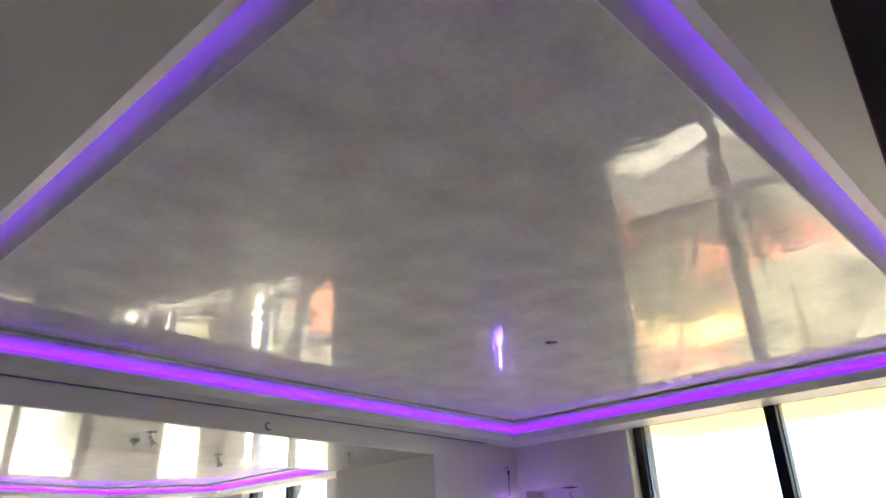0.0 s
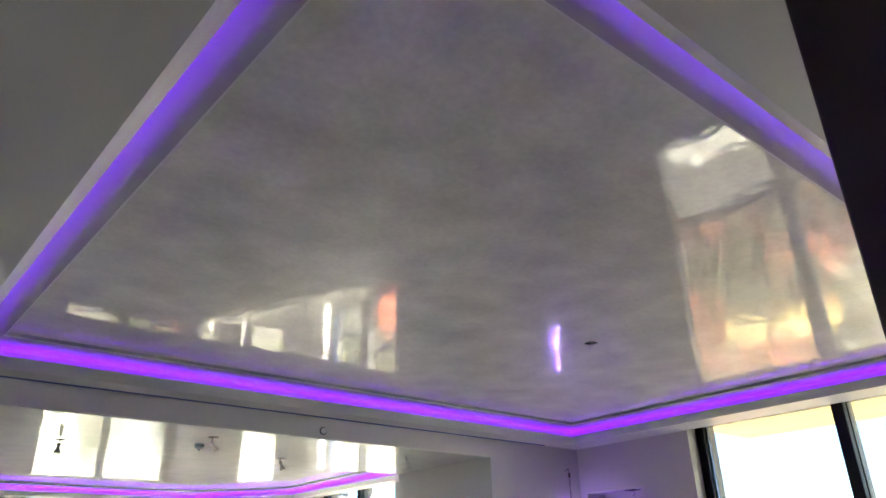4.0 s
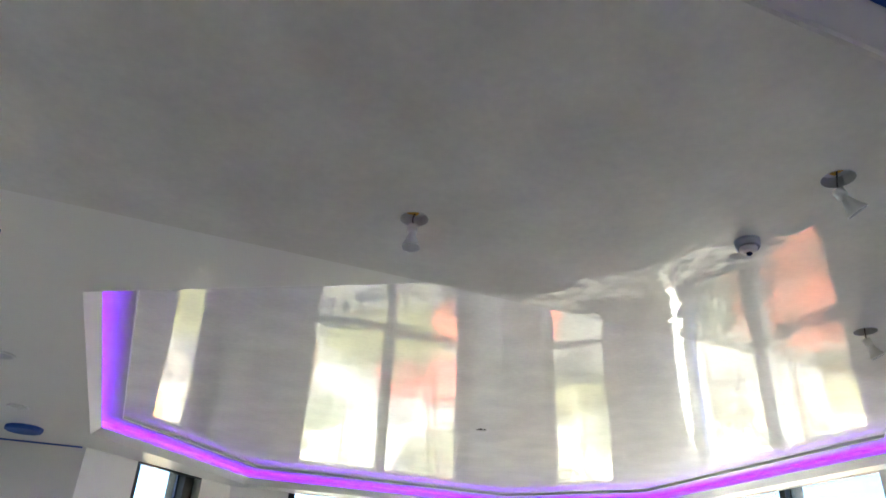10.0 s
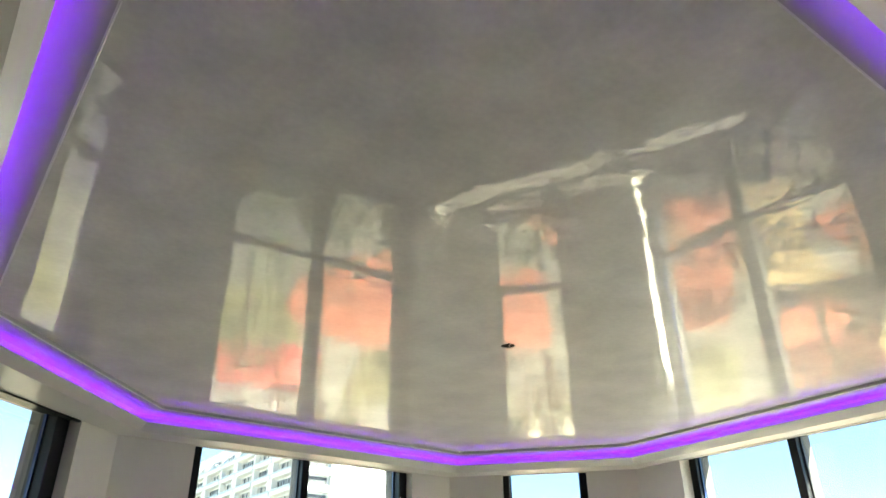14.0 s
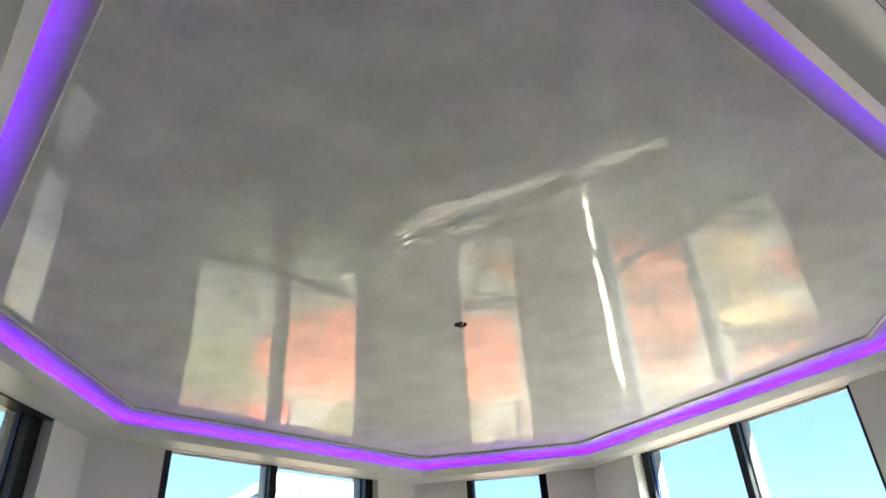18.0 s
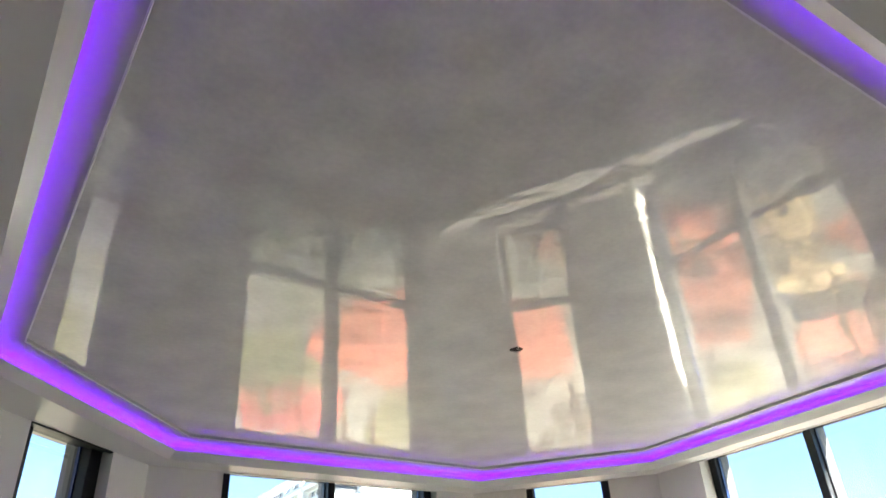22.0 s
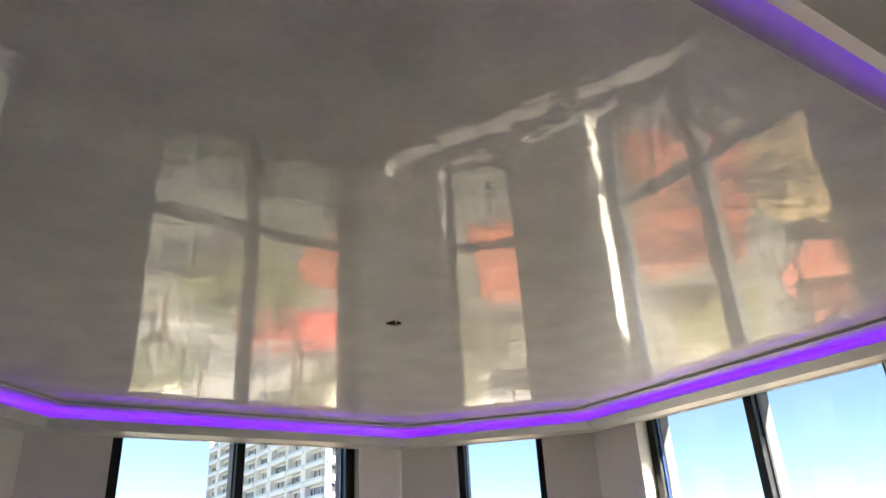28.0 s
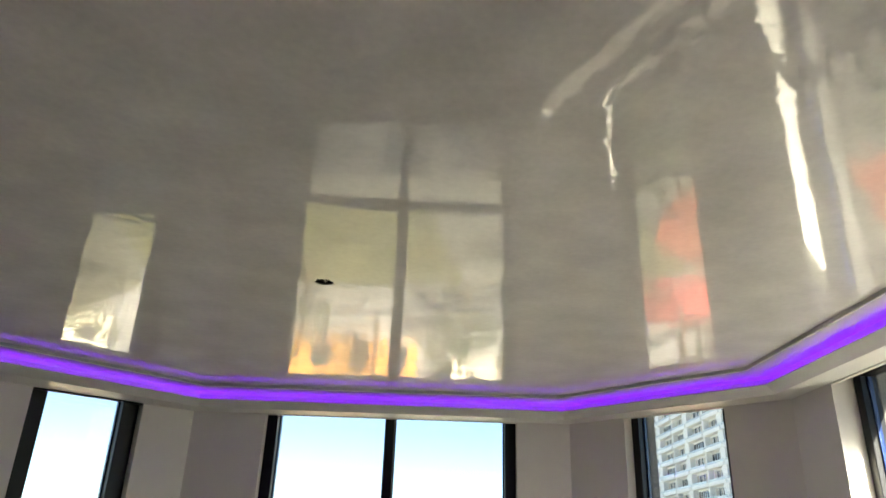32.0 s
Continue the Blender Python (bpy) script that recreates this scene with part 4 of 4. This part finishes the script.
# ---- lower buildings ----
M_ORANGE = mat("orange_render", (0.70, 0.30, 0.07), 0.8, vary=0.12, scale=0.3)
M_CREAM = mat("cream_render", (0.68, 0.60, 0.46), 0.8, vary=0.1, scale=0.3)
M_TILE = mat("clay_roof_tiles", (0.50, 0.19, 0.10), 0.75, vary=0.25, scale=0.8, bump=0.03, bump_scale=4)
M_FLATROOF = mat("pale_flat_roof", (0.66, 0.64, 0.58), 0.8, vary=0.12, scale=0.4)


def house(x, y, w, d, h, rz, wall_mat, roof_mat, pitched, arches, label):
    root = empty("building", (x, y, GROUND), rz)
    tagged(root, label, "building")
    bm = bmesh.new()
    box(bm, (-w / 2, -d / 2, 0), (w / 2, d / 2, h))
    part("wall", bm, wall_mat, root)
    bm = bmesh.new()
    if pitched:
        o = 0.5
        e = [bm.verts.new((sx * (w / 2 + o), sy * (d / 2 + o), h)) for sx, sy in ((-1, -1), (1, -1), (1, 1), (-1, 1))]
        r = [bm.verts.new((-max(w / 2 - d / 2, 0.5), 0, h + d * 0.22)), bm.verts.new((max(w / 2 - d / 2, 0.5), 0, h + d * 0.22))]
        for q in ((e[0], e[1], r[1], r[0]), (e[1], e[2], r[1]), (e[2], e[3], r[0], r[1]), (e[3], e[0], r[0]), (e[3], e[2], e[1], e[0])):
            bm.faces.new(q)
    else:
        box(bm, (-w / 2 - 0.2, -d / 2 - 0.2, h), (w / 2 + 0.2, d / 2 + 0.2, h + 0.3))
        box(bm, (-w / 2 + 0.4, -d / 2 + 0.4, h + 0.3), (w / 2 - 0.4, d / 2 - 0.4, h + 0.34))
    part("roof", bm, roof_mat, root)
    n = max(2, int(w / 3.2))
    for storey in range(max(1, int(h / 3.2))):
        for i in range(n):
            cx = -w / 2 + (i + 0.5) * w / n
            z0 = 0.3 + storey * 3.1
            bm = bmesh.new()
            if arches and storey == 0:
                k = 8
                pts = [(cx - 0.9, z0), (cx + 0.9, z0)] + [(cx + 0.9 * math.cos(a), z0 + 1.6 + 0.9 * math.sin(a)) for a in [math.pi * j / k for j in range(k + 1)]]
                f = [bm.verts.new((px, -d / 2 - 0.03, pz)) for px, pz in pts]
                b = [bm.verts.new((px, -d / 2 + 0.2, pz)) for px, pz in pts]
                bm.faces.new(f)
                for j in range(len(f)):
                    bm.faces.new((f[j], f[(j + 1) % len(f)], b[(j + 1) % len(f)], b[j]))
            else:
                box(bm, (cx - 0.6, -d / 2 - 0.04, z0 + 0.8), (cx + 0.6, -d / 2 + 0.1, z0 + 2.2))
            part("window", bm, M_TOWER_WIN, root)


house(-8, 65.5, 17, 8, 5.4, 2, M_ORANGE, M_FLATROOF, False, True, "orange-rendered building with arched openings")
house(10, 72, 12, 8, 4, 0, M_CREAM, M_FLATROOF, False, False, "cream low building with a pale flat roof")
house(40, 70, 20, 11, 4.5, -6, M_CREAM, M_FLATROOF, False, False, "cream low building with a pale flat roof")
house(52, 46, 15, 10, 4, -35, M_CREAM, M_TILE, True, False, "cream house with a hipped clay-tile roof")
house(74, 40, 18, 11, 4, -40, M_CREAM, M_TILE, True, False, "cream house with a hipped clay-tile roof")
house(42, 12.5, 6, 4, 3.2, -60, M_CREAM, mat("yellow_roof", (0.72, 0.52, 0.20), 0.8, vary=0.15, scale=0.5), False, False, "low pavilion with a yellow roof")
house(78, 6, 16, 10, 4, -80, M_CREAM, M_TILE, True, False, "cream house with a hipped clay-tile roof")
house(-34, 58, 16, 10, 5, 25, M_CREAM, M_TILE, True, False, "cream house with a hipped clay-tile roof")
house(100, 70, 20, 12, 7, -40, M_CREAM, M_FLATROOF, False, False, "cream building with a pale flat roof")


# ---- trees ----
M_BARK = mat("tree_bark", (0.12, 0.085, 0.06), 0.9, vary=0.3, scale=4, bump=0.01, bump_scale=20)
M_LEAF = mat("tree_leaves", (0.07, 0.082, 0.036), 0.7, vary=0.45, scale=1.2)


def tree(seed, height):
    rnd = random.Random(seed)
    root = empty("tree", (0, 0, 0))
    tagged(root, "leafy broad-crowned street tree", "tree", group="trees of the grounds")
    bm = bmesh.new()
    tube(bm, [(0, 0, 0), (0.06, 0.03, height * 0.2), (-0.05, 0.05, height * 0.45), (0.04, 0, height * 0.7)], [0.2, 0.16, 0.12, 0.05], 8)
    limbs = []
    for k in range(7):
        a, z = k * 0.9 + rnd.random(), height * rnd.uniform(0.32, 0.6)
        r = height * rnd.uniform(0.2, 0.34)
        tip = Vector((r * math.cos(a), r * math.sin(a), z + height * rnd.uniform(0.1, 0.3)))
        tube(bm, [(0, 0, z), tuple(tip * 0.5 + Vector((0, 0, z * 0.45))), tuple(tip)], [0.08, 0.05, 0.02], 5)
        limbs.append(tip)
    part("trunk", bm, M_BARK, root)
    bm = bmesh.new()
    for tip in limbs + [Vector((0, 0, height * 0.82))]:
        for j in range(70):
            c = tip + Vector((rnd.gauss(0, 1), rnd.gauss(0, 1), rnd.gauss(0, 0.7))) * height * 0.1
            s = rnd.uniform(0.10, 0.26)
            u = Vector((rnd.gauss(0, 1), rnd.gauss(0, 1), rnd.gauss(0, 1))).normalized()
            v = u.orthogonal().normalized()
            w = u.cross(v)
            bm.faces.new([bm.verts.new(c + v * s), bm.verts.new(c + w * s * 0.55), bm.verts.new(c - v * s), bm.verts.new(c - w * s * 0.55)])
    part("crown", bm, M_LEAF, root)
    return root


kinds = [tree(1, 6.5), tree(2, 8.0), tree(3, 5.2)]
spots = [(35, 10), (38, 17), (51, 18), (11, 33), (20, 42), (29, 38), (34, 34), (25, 47), (31, 56), (9, 44), (-6, 42), (3, 52), (41, 33), (46, 24), (58, 10), (63, 8), (50, 8), (27, 12), (38, 60), (-14, 55), (-20, 40), (70, 52), (16, 61), (85, 22), (48, 58), (23, 3), (25, -4), (31, 4), (28, 8), (37, 0)]
more = random.Random(21)
for band_y, x0, x1, k in ((13, 7, 19, 3), (19, 3, 11, 3), (8, 18, 30, 3), (35, 6, 44, 3), (47, -16, 40, 5), (57, -24, 60, 5), (66, -30, 70, 4), (80.5, -40, 90, 12), (14, 22, 60, 5), (22, 14, 56, 4)):
    for j in range(k):
        spots.append((x0 + (x1 - x0) * (j + more.uniform(0.15, 0.85)) / k, band_y + more.uniform(-2.6, 2.6)))
# the paved squares stay clear of trees
CLEAR = ((13, 24, 26.5, 41.5), (17, 31, 11, 28), (30, 38, 14, 27))
spots = [(x, y) for x, y in spots if not any(a < x < b and c < y < d for a, b, c, d in CLEAR)]
rnd = random.Random(11)
for i, (x, y) in enumerate(spots):
    t = kinds[i % 3]
    m = pose(x, y, GROUND, 0, 0, rnd.uniform(0, 360))
    if i < 3:
        t.matrix_basis = m
    else:
        copy_thing(t, m)
